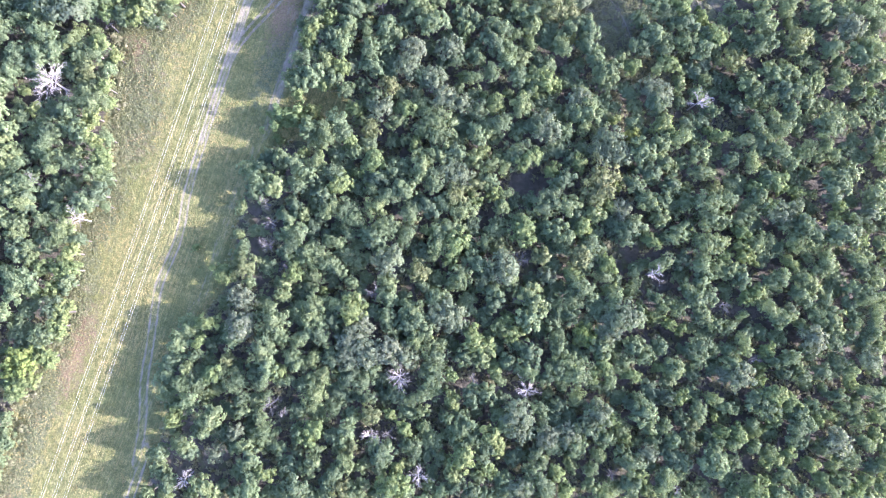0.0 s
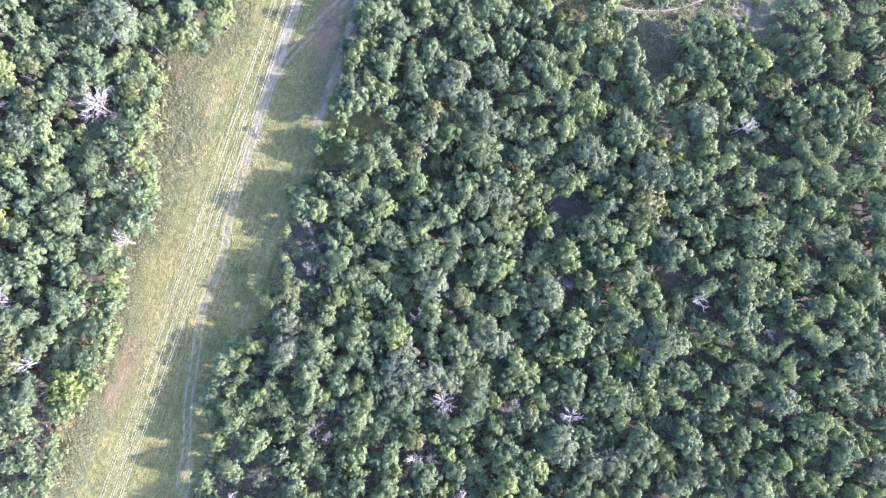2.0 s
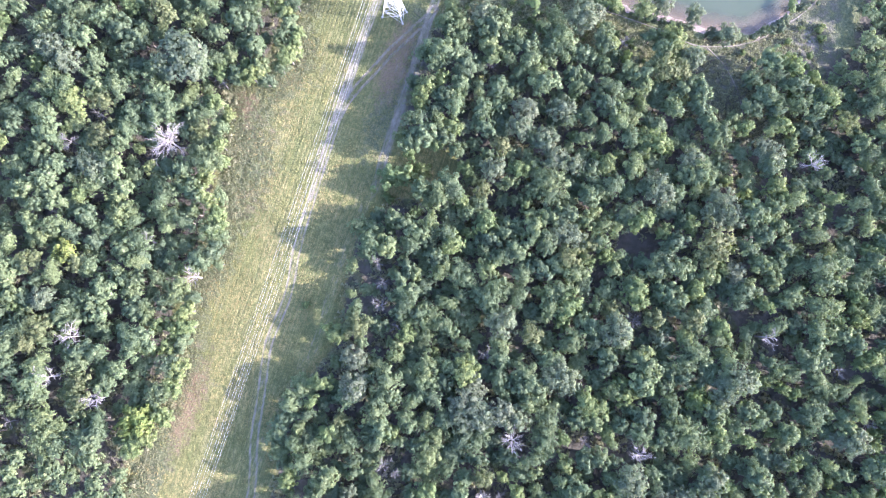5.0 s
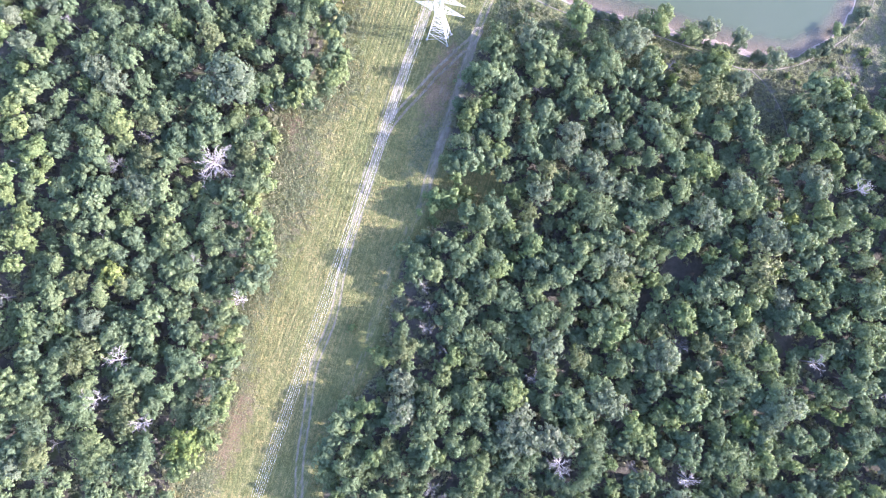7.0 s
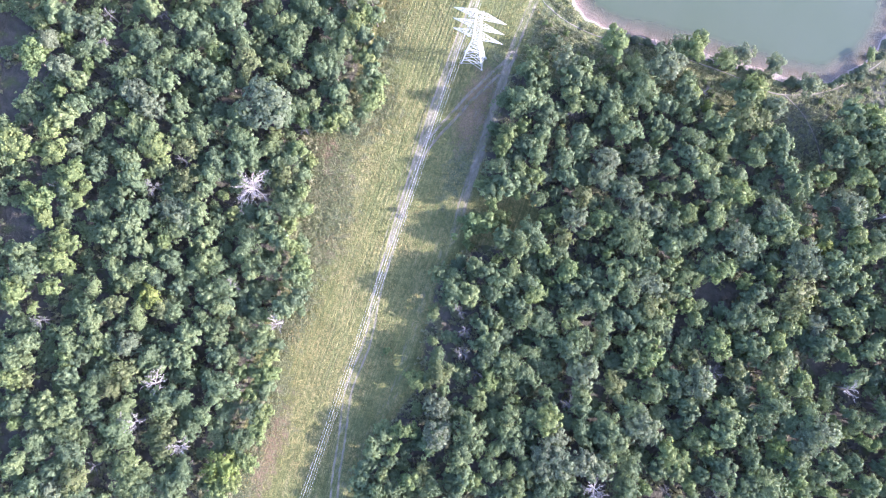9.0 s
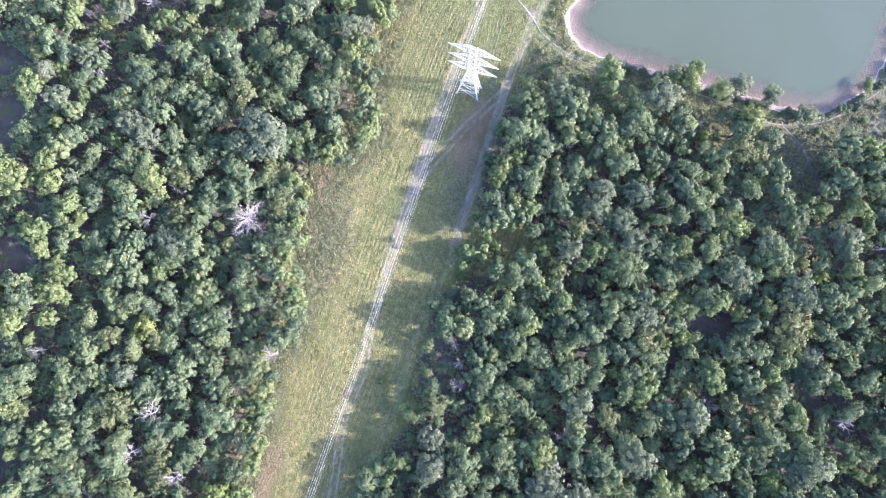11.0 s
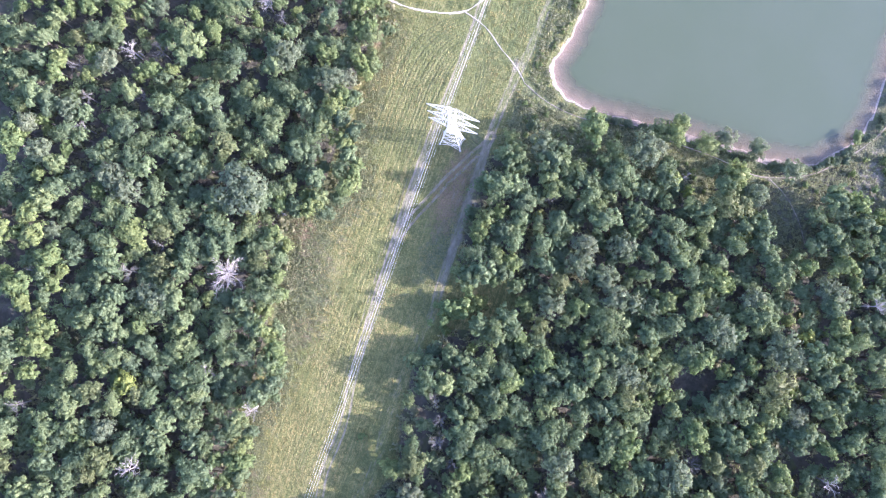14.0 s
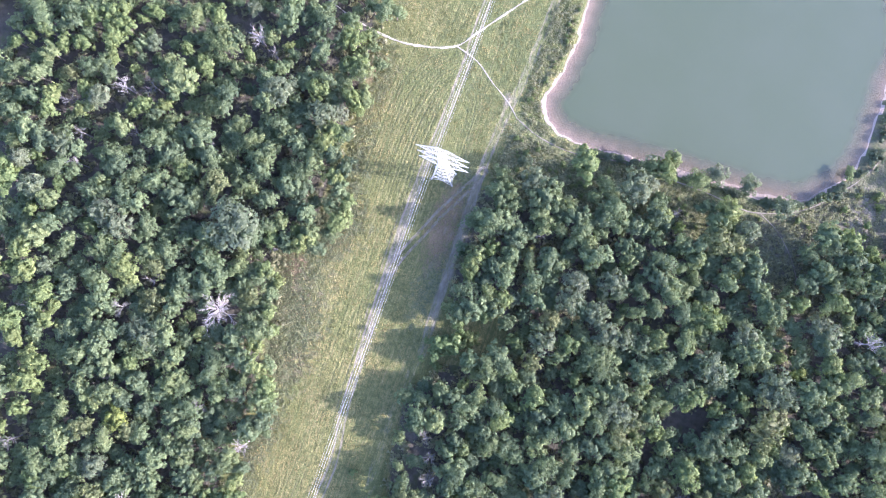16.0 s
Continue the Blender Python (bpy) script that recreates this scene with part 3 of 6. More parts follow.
# ---------- trees ----------
def leaf_cloud(centres, radii, count, size, flat, g, out=None):
    """Leaf sprays spread over the skins of small clumps: the corners of three-sided leaves, and how they face."""
    per = np.maximum(3, (count * radii ** 2 / (radii ** 2).sum()).astype(int))
    which = np.repeat(np.arange(len(centres)), per)
    n = len(which)
    d = g.normal(size=(n, 3))
    d /= np.linalg.norm(d, axis=1)[:, None]
    if out is not None:
        d += out[which] * 0.55
    d[:, 2] = np.where(d[:, 2] < -0.25, -d[:, 2], d[:, 2])
    d /= np.linalg.norm(d, axis=1)[:, None]
    p = centres[which] + d * (radii[which] * (0.5 + 0.68 * g.random(n) ** 0.7))[:, None] * np.array([1, 1, flat])
    nor = d + np.array([0, 0, 0.15]) + 0.42 * g.normal(size=(n, 3))
    nor /= np.linalg.norm(nor, axis=1)[:, None]
    a = np.cross(nor, g.normal(size=(n, 3)))
    a /= np.linalg.norm(a, axis=1)[:, None]
    b = np.cross(nor, a)
    s = (size * (0.6 + 0.8 * g.random(n)))[:, None]
    tri = np.stack([p - a * s * 1.1 - b * s * 0.5, p + a * s * 1.1 - b * s * (0.2 + 0.6 * g.random((n, 1))), p + b * s * 1.2], 1)
    soft = 0.5 * d + 0.9 * nor + np.array([0.0, 0.0, 0.2])
    if out is not None:
        soft += 0.45 * out[which]
    soft /= np.linalg.norm(soft, axis=1)[:, None]
    return np.stack([tri.reshape(-1, 3), np.repeat(soft, 3, 0)])


def wavy(v, ph):
    """Slow unevenness over directions, about -1 to 1."""
    return 0.5 * (np.sin(2.3 * v[..., 0] + 1.7 * v[..., 1] + ph[0]) + np.sin(2.9 * v[..., 1] - 1.9 * v[..., 2] + ph[1]) * 0.7 + np.sin(4.1 * v[..., 0] - 3.3 * v[..., 1] + ph[2]) * 0.5)


def ball(rings=5, around=9):
    """A coarse round hull: directions and triangles."""
    d = [(0, 0, 1)] + [(math.sin(a) * math.cos(q), math.sin(a) * math.sin(q), math.cos(a)) for a in (math.pi * 0.72 * (i + 1) / rings for i in range(rings))
                       for q in (2 * math.pi * (k + 0.5 * (int(a * 10) % 2)) / around for k in range(around))]
    f = [(0, 1 + k, 1 + (k + 1) % around) for k in range(around)]
    for i in range(rings - 1):
        for k in range(around):
            p, q = 1 + i * around + k, 1 + i * around + (k + 1) % around
            f += [(p, p + around, q), (q, p + around, q + around)]
    return np.array(d), f


HULL, HULL_FACES = ball()


def crown_parts(seed, big=40, small=34, leaves=2250, size=0.18, squat=0.62, ragged=0.2, lift=5.6, core=0.52):
    """A crown of radius 3.5 on a height of about 9: boughs of uneven size over a dome, small clumps on them.
    Gives the leaf corners, the inner mass (points, triangles) and the boughs' centres."""
    g = np.random.default_rng(seed)
    ph = g.random(3) * 6.28
    stretch = np.array([1 + 0.2 * g.normal(), 1 + 0.2 * g.normal(), 1.0])

    def shell(d, k):
        return d * (3.5 * k * (1 + ragged * wavy(d * 1.6, ph)))[:, None] * np.array([1, 1, squat]) * stretch + np.array([0, 0, lift])

    k = np.arange(big)
    z = 1 - 1.28 * (k + 0.5) / big + 0.05 * g.normal(size=big)
    az = k * 2.39996 + 0.5 * g.normal(size=big)
    w = np.sqrt(np.clip(1 - z * z, 0.02, 1))
    d = np.stack([w * np.cos(az), w * np.sin(az), z], 1)
    c1, r1 = shell(d, 0.52 + 0.46 * g.random(big)), 0.40 + 0.62 * g.random(big) ** 1.6
    pick = g.integers(0, big, small)
    e = g.normal(size=(small, 3)) * 1.1 + d[pick]
    e /= np.linalg.norm(e, axis=1)[:, None]
    c2, r2 = c1[pick] + e * r1[pick][:, None] * 1.15, 0.2 + 0.28 * g.random(small)
    c, r, out = np.concatenate([c1, c2]), np.concatenate([r1, r2]), np.concatenate([d, d[pick]])
    mass = shell(HULL, core * (1 + 0.1 * g.normal(size=len(HULL)))), np.array(HULL_FACES)
    inner = g.normal(size=(130, 3))
    inner[:, 2] = np.abs(inner[:, 2]) - 0.2
    inner /= np.linalg.norm(inner, axis=1)[:, None]
    skin = leaf_cloud(shell(inner, core * (1.02 + 0.2 * g.random(130))), np.full(130, 0.16), 390, size * 1.15, 1.0, g, inner)
    return np.concatenate([leaf_cloud(c, r, leaves - 390, size, 0.95, g, out), skin], 1), mass, c1


def leaf_mesh(name, corners, material, cores=None):
    corners, facing = corners
    n = len(corners) // 3
    verts, loops = np.asarray(corners, np.float32), np.arange(3 * n, dtype=np.int32)
    starts = np.arange(0, 3 * n, 3, dtype=np.int32)
    if cores is not None:
        tri = np.asarray(cores[1], np.int32).reshape(-1) + 3 * n
        verts, loops = np.concatenate([verts, np.asarray(cores[0], np.float32)]), np.concatenate([loops, tri])
        starts = np.concatenate([starts, 3 * n + np.arange(0, len(tri), 3, dtype=np.int32)])
        p = np.asarray(cores[0])
        out = p[np.asarray(cores[1])].mean(1) - p.mean(0)
        facing = np.concatenate([facing, np.repeat(out / np.linalg.norm(out, axis=1)[:, None], 3, 0)])
    me = bpy.data.meshes.new(name)
    me.vertices.add(len(verts))
    me.vertices.foreach_set("co", verts.ravel())
    me.loops.add(len(loops))
    me.loops.foreach_set("vertex_index", loops.astype(np.int32))
    me.polygons.add(len(starts))
    me.polygons.foreach_set("loop_start", starts)
    me.materials.append(material)
    me.update(calc_edges=True)
    me.normals_split_custom_set(facing.tolist())
    return me


def trunk_soup(seed, targets, lift=5.6, girth=0.24):
    g = np.random.default_rng(seed)
    s = Soup()
    lean = g.normal(size=2) * 0.25
    top = Vector((lean[0], lean[1], lift + 1.2))
    fork = Vector((lean[0] * 0.5, lean[1] * 0.5, lift * 0.5))
    s.tube([(0, 0, -0.4), (0, 0, 0.15), (lean[0] * 0.2, lean[1] * 0.2, lift * 0.25), fork, top], [girth * 1.7, girth * 1.2, girth, girth * 0.8, 0.05], 6)
    for k in g.choice(len(targets), 4, replace=False):
        t = Vector(targets[k])
        mid = fork.lerp(t, 0.5) + Vector((0, 0, 0.35))
        s.tube([fork, mid, t], [girth * 0.5, girth * 0.3, 0.03], 4)
    return s


SPECIES = {
    "green": dict(name="broadleaf_tree", label="mid-green broadleaf tree with a lumpy domed crown", n=14, kw=dict()),
    "under": dict(name="understorey_tree", label="smaller green tree filling a gap between taller crowns", n=5, kw=dict(big=30, small=24, leaves=1250, size=0.24, squat=0.7)),
    "grey": dict(name="grey_leaved_tree", label="dull grey-green tree with a fine-leaved thin crown", n=5, kw=dict(big=44, small=50, leaves=2300, size=0.165, ragged=0.14, core=0.48)),
    "bright": dict(name="young_tree", label="fresh yellow-green tree with a small bright crown", n=5, kw=dict(big=32, small=28, leaves=1800, size=0.2, ragged=0.28)),
    "olive": dict(name="olive_green_tree", label="dull olive-green tree with a thinning crown", n=4, kw=dict(big=38, small=40, leaves=2100, size=0.175, ragged=0.22, core=0.48)),
    "yellow": dict(name="yellowing_tree", label="tree with vivid yellow-green turning leaves", n=2, kw=dict(big=32, small=28, leaves=1800, size=0.2, ragged=0.28)),
}
# how the green crowns differ: boughs, clumps on them, leaf size, flatness, raggedness
VARIETY = [dict(big=b, small=s, size=z, squat=q, ragged=w) for b, s, z, q, w in
           [(28, 30, 0.20, 0.62, 0.26), (40, 34, 0.18, 0.6, 0.2), (58, 30, 0.16, 0.7, 0.14), (24, 44, 0.19, 0.55, 0.32), (48, 50, 0.165, 0.64, 0.18), (34, 20, 0.21, 0.75, 0.22), (70, 20, 0.15, 0.6, 0.12)]]
PATTERN = {}


def pattern(kind):
    """The first trees of a kind, kept aside as patterns to copy."""
    if kind not in PATTERN:
        spec, made = SPECIES[kind], []
        for i in range(spec["n"]):
            seed = 100 * (1 + list(SPECIES).index(kind)) + i
            kw = dict(spec["kw"])
            if kind == "green":
                kw.update(VARIETY[i % len(VARIETY)])
            corners, cores, clumps = crown_parts(seed, **kw)
            made.append((leaf_mesh("crown", corners, LEAVES["green" if kind == "under" else kind], cores), trunk_soup(seed, clumps).make("trunk", BARK)))
        PATTERN[kind] = made
        for _, t in made:
            scene.collection.objects.unlink(t)
    return PATTERN[kind]


# dead trees: x, y, spread
SNAGS_EAST = [(21.8, -76.2, 2.45), (51.9, -79.4, 2.3), (64.6, -97.3, 3.6), (62.2, -113.7, 2.9), (76.9, -119.3, 3.2), (85, -59.3, 2.3), (87.4, -69.4, 2), (96.5, -90.7, 3.2),
              (119.1, -52, 2.6), (21.6, -137.8, 2.6), (29.1, -5.9, 1.8), (117, -5.1, 3), (91.2, -47.1, 1.8), (138.4, -54.2, 2), (123.5, -104.3, 1.6), (82.5, -92.3, 1.6),
              (140.3, -102.6, 1.6), (35.8, -114.1, 2.2), (150, -65, 1.8), (17.5, -66, 1.7), (20.5, -70.5, 1.9), (25, -72.5, 1.6), (27.5, -80, 1.5), (39.4, -115.4, 1.8), (66.3, -112.2, 2), (60.8, 11.4, 1.8)]
SNAGS_WEST = [(-44.4, -53.4, 5.01), (-26.4, -84.8, 2.9), (-50.5, -109.2, 3.4), (-38.6, -121.9, 3.1), (-37.6, -33.7, 1.4), (-95.8, -29.9, 2), (-52.3, -120.5, 2.8), (-68.6, -107, 1.8),
              (-69.6, -61.7, 2.3), (-84.8, -104.1, 2.3), (-41.2, -79.7, 2), (-66.3, -80.5, 1.4), (-58.4, -134.7, 1.8), (-61, 19.1, 2.7), (-91.1, -5.8, 2.6), (-83.7, -3.2, 2.3),
              (-103.7, -14.4, 2.4), (-56.2, 16.6, 2), (-98.2, -21.6, 1.8), (-63, -13.4, 2), (-93.4, -69.8, 2), (-64.6, -52.5, 1.6), (-84.2, -16.6, 1.8)]
PLANTED = []


def plant(kind, rows, grow=1.32, low=1.0):
    """Trees of a kind at x, y with a crown of radius r."""
    asked = kind
    for x, y, r in rows:
        kind = asked
        if kind == "green" and abs(x - along(EDGE_WEST, y)) < 7 and random.random() < 0.2:
            kind = "bright"
        spec = SPECIES[kind]
        if any(math.hypot(x - a, y - b) < 0.62 * q + 0.25 * r for a, b, q in SNAGS_EAST + SNAGS_WEST):
            continue
        which = random.randrange(spec["n"])
        crown, trunk = pattern(kind)[which]
        called, says = spec["name"], spec["label"]
        if kind == "green":
            boughs = VARIETY[which % len(VARIETY)]["big"]
            leafy = 0 if boughs < 36 else (1 if boughs < 50 else 2)
            size = 0 if r < 2.1 else (1 if r < 2.8 else 2)
            called = (("small_lumpy_tree", "small_broadleaf_tree", "small_fine_leaved_tree"), ("lumpy_crowned_tree", "broadleaf_tree", "fine_leaved_tree"),
                      ("large_lumpy_tree", "broad_crowned_tree", "large_fine_leaved_tree"))[size][leafy]
            says = ("small", "mid-sized", "large")[size] + " mid-green broadleaf tree with a " + ("coarse lumpy crown", "lumpy domed crown", "dense fine-leaved crown")[leafy]
        root = tagged(new(called), says, "tree", group="trees of the wood")
        s = grow * r / 3.5
        tall = low * 1.14 * s ** 0.45 * random.uniform(0.92, 1.08)
        root.matrix_basis = pose(x, y, float(height(np.array([x]), np.array([y]))[0]) - 0.05, 0, 0, random.uniform(0, 360)) @ Matrix.Diagonal((s, s, tall, 1))
        new("trunk", trunk.data).parent = root
        new("crown", crown).parent = root
        PLANTED.append((x, y, r))


plant("yellow", [
    (-59.6, -88.8, 2.4), (-26.4, -122.8, 2.9), (-28.9, -125.6, 2), (-25.4, -120.6, 2), (27.6, -11.1, 1.3), (62.7, 8, 1.5), (79.9, 1, 1.7), (103, -18.6, 1.7),
    (103.4, -32.9, 1.7), (107, -72.7, 2.5),
])
plant("green", [
    (-107.5, -26.2, 2.9), (-114.3, -29.6, 1.7), (-111.9, -25.3, 2.9), (-97.1, -26.2, 2), (-100.3, -32, 2.7), (-96, -32.4, 2), (-99, -41.3, 2.4), (-98.6, -51.8, 2.7),
    (-95.4, -54.3, 1.3), (-96.4, -47.8, 2.7), (-92.6, -43.2, 2.4), (-89.9, -50, 2), (-88.5, -35.2, 2.4), (-85.9, -33.5, 2.9), (-84.3, -27.2, 3.2), (-87.1, -24.1, 2.4),
    (-84.6, -21.8, 1.3), (-87.7, -16.3, 2.4), (-78.9, -28.6, 2.7), (-79.6, -33, 2.7), (-76.4, -35.1, 2.9), (-72.9, -27.4, 2.7), (-80.1, -22.8, 1.7), (-77.1, -16.5, 2.9),
    (-72.1, -18.9, 2.9), (-68.8, -20.5, 2), (-72.6, -13.3, 2.7), (-69, -12, 2.4), (-67.5, -28.8, 2.7), (-62.2, -30.2, 2.7), (-64.1, -32.8, 2), (-70.9, -38.9, 2.4),
])
plant("green", [
    (-71.2, -41.8, 2), (-79.6, -47.6, 2.9), (-75.3, -48.5, 2.4), (-82.3, -50.6, 2), (-78.4, -56.8, 2.9), (-67.5, -45.8, 2.7), (-62.5, -44.1, 2.7), (-64.8, -37.2, 1.5),
    (-60.1, -39.9, 1.8), (-56.6, -49.2, 2.4), (-85.2, -59.7, 2), (-65.9, -11.8, 2.9), (-61.8, -16.1, 2.7), (-64.9, -20.8, 1.7), (-57.3, -26.4, 2), (-57.3, -13.2, 1.7),
    (-56, -10, 2.4), (-52.5, -8.7, 2.4), (-52.8, -17.4, 2), (-49, -20.4, 2.4), (-52.5, -20.6, 1.7), (-52.3, -25.5, 1.5), (-43.9, -31.9, 2.7), (-48.3, -11.4, 2.7),
    (-46.9, -8.5, 2.4), (-47.6, -15.3, 2.4), (-43.5, -22.1, 2.7), (-47.6, -2.1, 2.4), (-45.1, -4.5, 2.4), (-41, -4.7, 2.9), (-36.9, -11.6, 2.4), (-38.5, -16.2, 2.7),
])
plant("green", [
    (-35.1, -16.7, 2.4), (-41, -16.6, 1.7), (-35.1, -7.7, 2.9), (-32, 1.7, 2.7), (-31.4, -4.7, 2.4), (-29.7, 1.4, 2), (-28.8, -9.6, 2.4), (-26.3, -6.5, 2),
    (-26.1, -12.7, 2.4), (-26.2, -17.2, 2), (-24.3, -24.7, 1.7), (-31.6, -22, 2.4), (-35.7, -22.2, 1.7), (-37.5, -26.1, 2), (-33.2, -27, 1.7), (-29.3, -26.5, 2),
    (-30.4, -29.6, 2.4), (-33.9, -30.9, 2.4), (-38.1, -31.2, 2), (-40.4, -28.3, 2.4), (-42.6, -31.9, 2), (-26.6, -29.6, 2), (-51.4, -41.8, 2.9), (-55.3, -41.2, 1.7),
    (-48, -44.6, 2.9), (-51, -47.3, 2.7), (-43.6, -41.5, 2.4), (-38.5, -42.1, 2.4), (-41.2, -44.4, 2), (-62.4, -26.5, 1.7), (-60.6, -29.2, 1.7), (-55, -36.6, 2.4),
])
plant("green", [
    (-51.8, -37.6, 1.7), (-94.9, -69.7, 2.4), (-91.3, -70.8, 2.4), (-89, -74.6, 2), (-96.6, -89.3, 2.4), (-93.6, -92.9, 2.9), (-91.9, -91.2, 1.7), (-92.3, -96.3, 1.7),
    (-86.7, -94.3, 1.3), (-77.5, -87.3, 1.5), (-74.9, -91.8, 2), (-75.2, -97.3, 2.4), (-72, -99.3, 2.9), (-70.1, -96.3, 2.4), (-75.4, -60.5, 3.2), (-76.5, -65.5, 2),
    (-72.8, -62.6, 2), (-75.2, -69.2, 2.4), (-70.7, -68.4, 2.7), (-71.4, -72.6, 2.9), (-74.8, -76.2, 2.7), (-75.8, -79.6, 1.7), (-68.2, -77, 3.2), (-71.7, -79.7, 2),
    (-71.6, -84.5, 2.4), (-64.8, -83.6, 2.7), (-60.8, -83.8, 2.4), (-67.2, -87.6, 2.4), (-61.2, -94.8, 2.4), (-52.5, -91, 2.4), (-55.9, -89.9, 1.7), (-54, -84.5, 2),
])
plant("green", [
    (-85.5, -63, 2), (-56.4, -53.9, 2.4), (-56.3, -57.7, 2), (-57, -62.9, 2.7), (-56.3, -66.6, 2.7), (-59.7, -70.1, 2.4), (-51.3, -68.7, 2), (-52.6, -71.5, 2),
    (-65.5, -71.2, 1.7), (-49.9, -75.3, 2.4), (-47.8, -73.8, 2), (-46, -76.3, 2), (-58.2, -78.2, 2.4), (-56.5, -79.9, 1.7), (-45.8, -84, 2.4), (-43.1, -80.8, 2.4),
    (-45.8, -89.5, 1.8), (-41.3, -85.5, 2.4), (-42.6, -91.5, 2), (-48.2, -93.4, 1.7), (-64.5, -98.3, 2), (-48.8, -54.2, 2), (-38.7, -58.9, 2.7), (-36, -53.2, 2.4),
    (-32.9, -55.3, 2.9), (-32.6, -58.3, 2.4), (-40.8, -65.9, 2.4), (-41.1, -69.2, 2.4), (-37.5, -72.6, 2.7), (-42.2, -71.8, 1.7), (-37.5, -63.1, 2), (-33.8, -63.5, 2.7),
])
plant("green", [
    (-30.5, -63.9, 2.7), (-33.1, -71.8, 2.4), (-32.1, -69.1, 2), (-26.1, -71.7, 2.4), (-23.7, -72.5, 1.7), (-24, -77.2, 2.7), (-26, -80.3, 2.7), (-28.4, -83.4, 2),
    (-33.8, -81.4, 1.7), (-31.8, -84.6, 2), (-29.3, -88.3, 2.4), (-32, -50, 1.7), (-27.3, -62.7, 1.7), (-40.8, -84.6, 2.4), (-21.9, -79.6, 1.3), (-39.9, -90.5, 2),
    (-34.5, -87.9, 2), (-86.8, -111.4, 2.7), (-87.3, -116.1, 2.7), (-84.8, -114.7, 1.7), (-84.7, -109.2, 1.7), (-75.4, -124.1, 2.7), (-72.1, -126.7, 2.4), (-76.8, -128.7, 2),
    (-82.5, -125.9, 2.4), (-75.4, -106.7, 2.7), (-71.3, -109.1, 2.4), (-72.2, -114.7, 2.7), (-71.1, -117.4, 2.4), (-69.7, -122.9, 2.7), (-66.6, -124.8, 2.4), (-69, -128.7, 2.4),
])
plant("green", [
    (-66.8, -128.2, 2), (-63.3, -129.2, 1.7), (-74.3, -132.8, 2.7), (-72.4, -133.9, 2), (-72.4, -137.4, 2.4), (-70.4, -131, 1.7), (-64.4, -132.3, 2.9), (-64.3, -134.5, 2.4),
    (-76.9, -139.7, 2.7), (-67.3, -138.6, 2.4), (-70.1, -143.2, 2.4), (-59.9, -141.6, 2), (-72.9, -145.7, 2.4), (-68.5, -104.3, 2.7), (-64.7, -107.7, 1.7), (-64, -111.8, 2.7),
    (-65.6, -115.5, 2.4), (-65, -119, 2.4), (-62.2, -122.1, 2), (-56.3, -117.5, 2.7), (-57.3, -112.7, 1.7), (-55.6, -123.3, 2.9), (-53.2, -125.4, 2.4), (-56.8, -127.8, 1.7),
    (-55.1, -120.3, 2), (-64.7, -103.8, 2), (-54.1, -103.1, 2.7), (-51, -105, 2.4), (-55.2, -105.9, 1.7), (-53.1, -99, 2), (-50.8, -99, 2), (-45.3, -101.5, 2.4),
])
plant("green", [
    (-47.9, -100.3, 2), (-47, -95.2, 2.7), (-44, -104.3, 1.7), (-42.3, -106.8, 1.3), (-42.4, -110.6, 2.1), (-46.8, -111.9, 2.7), (-46.5, -114.8, 2.4), (-36.1, -113, 2),
    (-37.8, -116.6, 2), (-39.1, -119.3, 1.7), (-43, -127.4, 1.3), (-50.2, -131.1, 2.7), (-57.9, -131.1, 1.7), (-55.5, -131.1, 1.5), (-47.3, -134.6, 2.9), (-45.4, -131.3, 2),
    (-43.8, -135.6, 2.4), (-38.9, -132.4, 2.7), (-36.4, -127, 2.4), (-36.2, -131.4, 2.9), (-35.3, -129.3, 2), (-40.2, -93.7, 2), (-37.6, -97.3, 2.4), (-35.5, -95.9, 2),
    (-33.7, -98.4, 1.7), (-33.7, -103.6, 3.2), (-35, -106.3, 2.7), (-30.9, -105.9, 2), (-38.7, -104, 1.7), (-28.5, -90.4, 2.4), (-31.1, -92.9, 2), (-26.2, -98.7, 2.4),
])
plant("green", [
    (-23.2, -101.6, 2), (-26.4, -103.5, 2), (-24.4, -89.8, 1.7), (-24.3, -107.9, 2.4), (-23.7, -114.7, 2), (-25.8, -115.4, 2), (-24.8, -118.1, 1.7), (14.1, 5.5, 2),
    (13.8, 1.1, 2.4), (17.6, 1.7, 2.4), (18.9, -1.5, 2), (15.8, -1.8, 2), (21, -0.8, 1.7), (26.4, 3.9, 3.2), (28.1, 6.6, 2), (26.4, -1, 2.4),
    (30.2, 2, 2.4), (31.8, 0.5, 2), (28.8, -3.4, 2.4), (33, -3.2, 2), (33.2, 3.4, 2), (15.8, -7.1, 3.2), (18.9, -6.9, 2.7), (14.7, -10.4, 2),
    (22.4, -8.1, 2.4), (22.8, -10.8, 2), (27.8, -13.9, 2), (14.5, -16.9, 2), (19.7, -18.7, 2.7), (23.2, -19.9, 2.7), (18.8, -22.7, 2), (22.9, -14.3, 2.4),
])
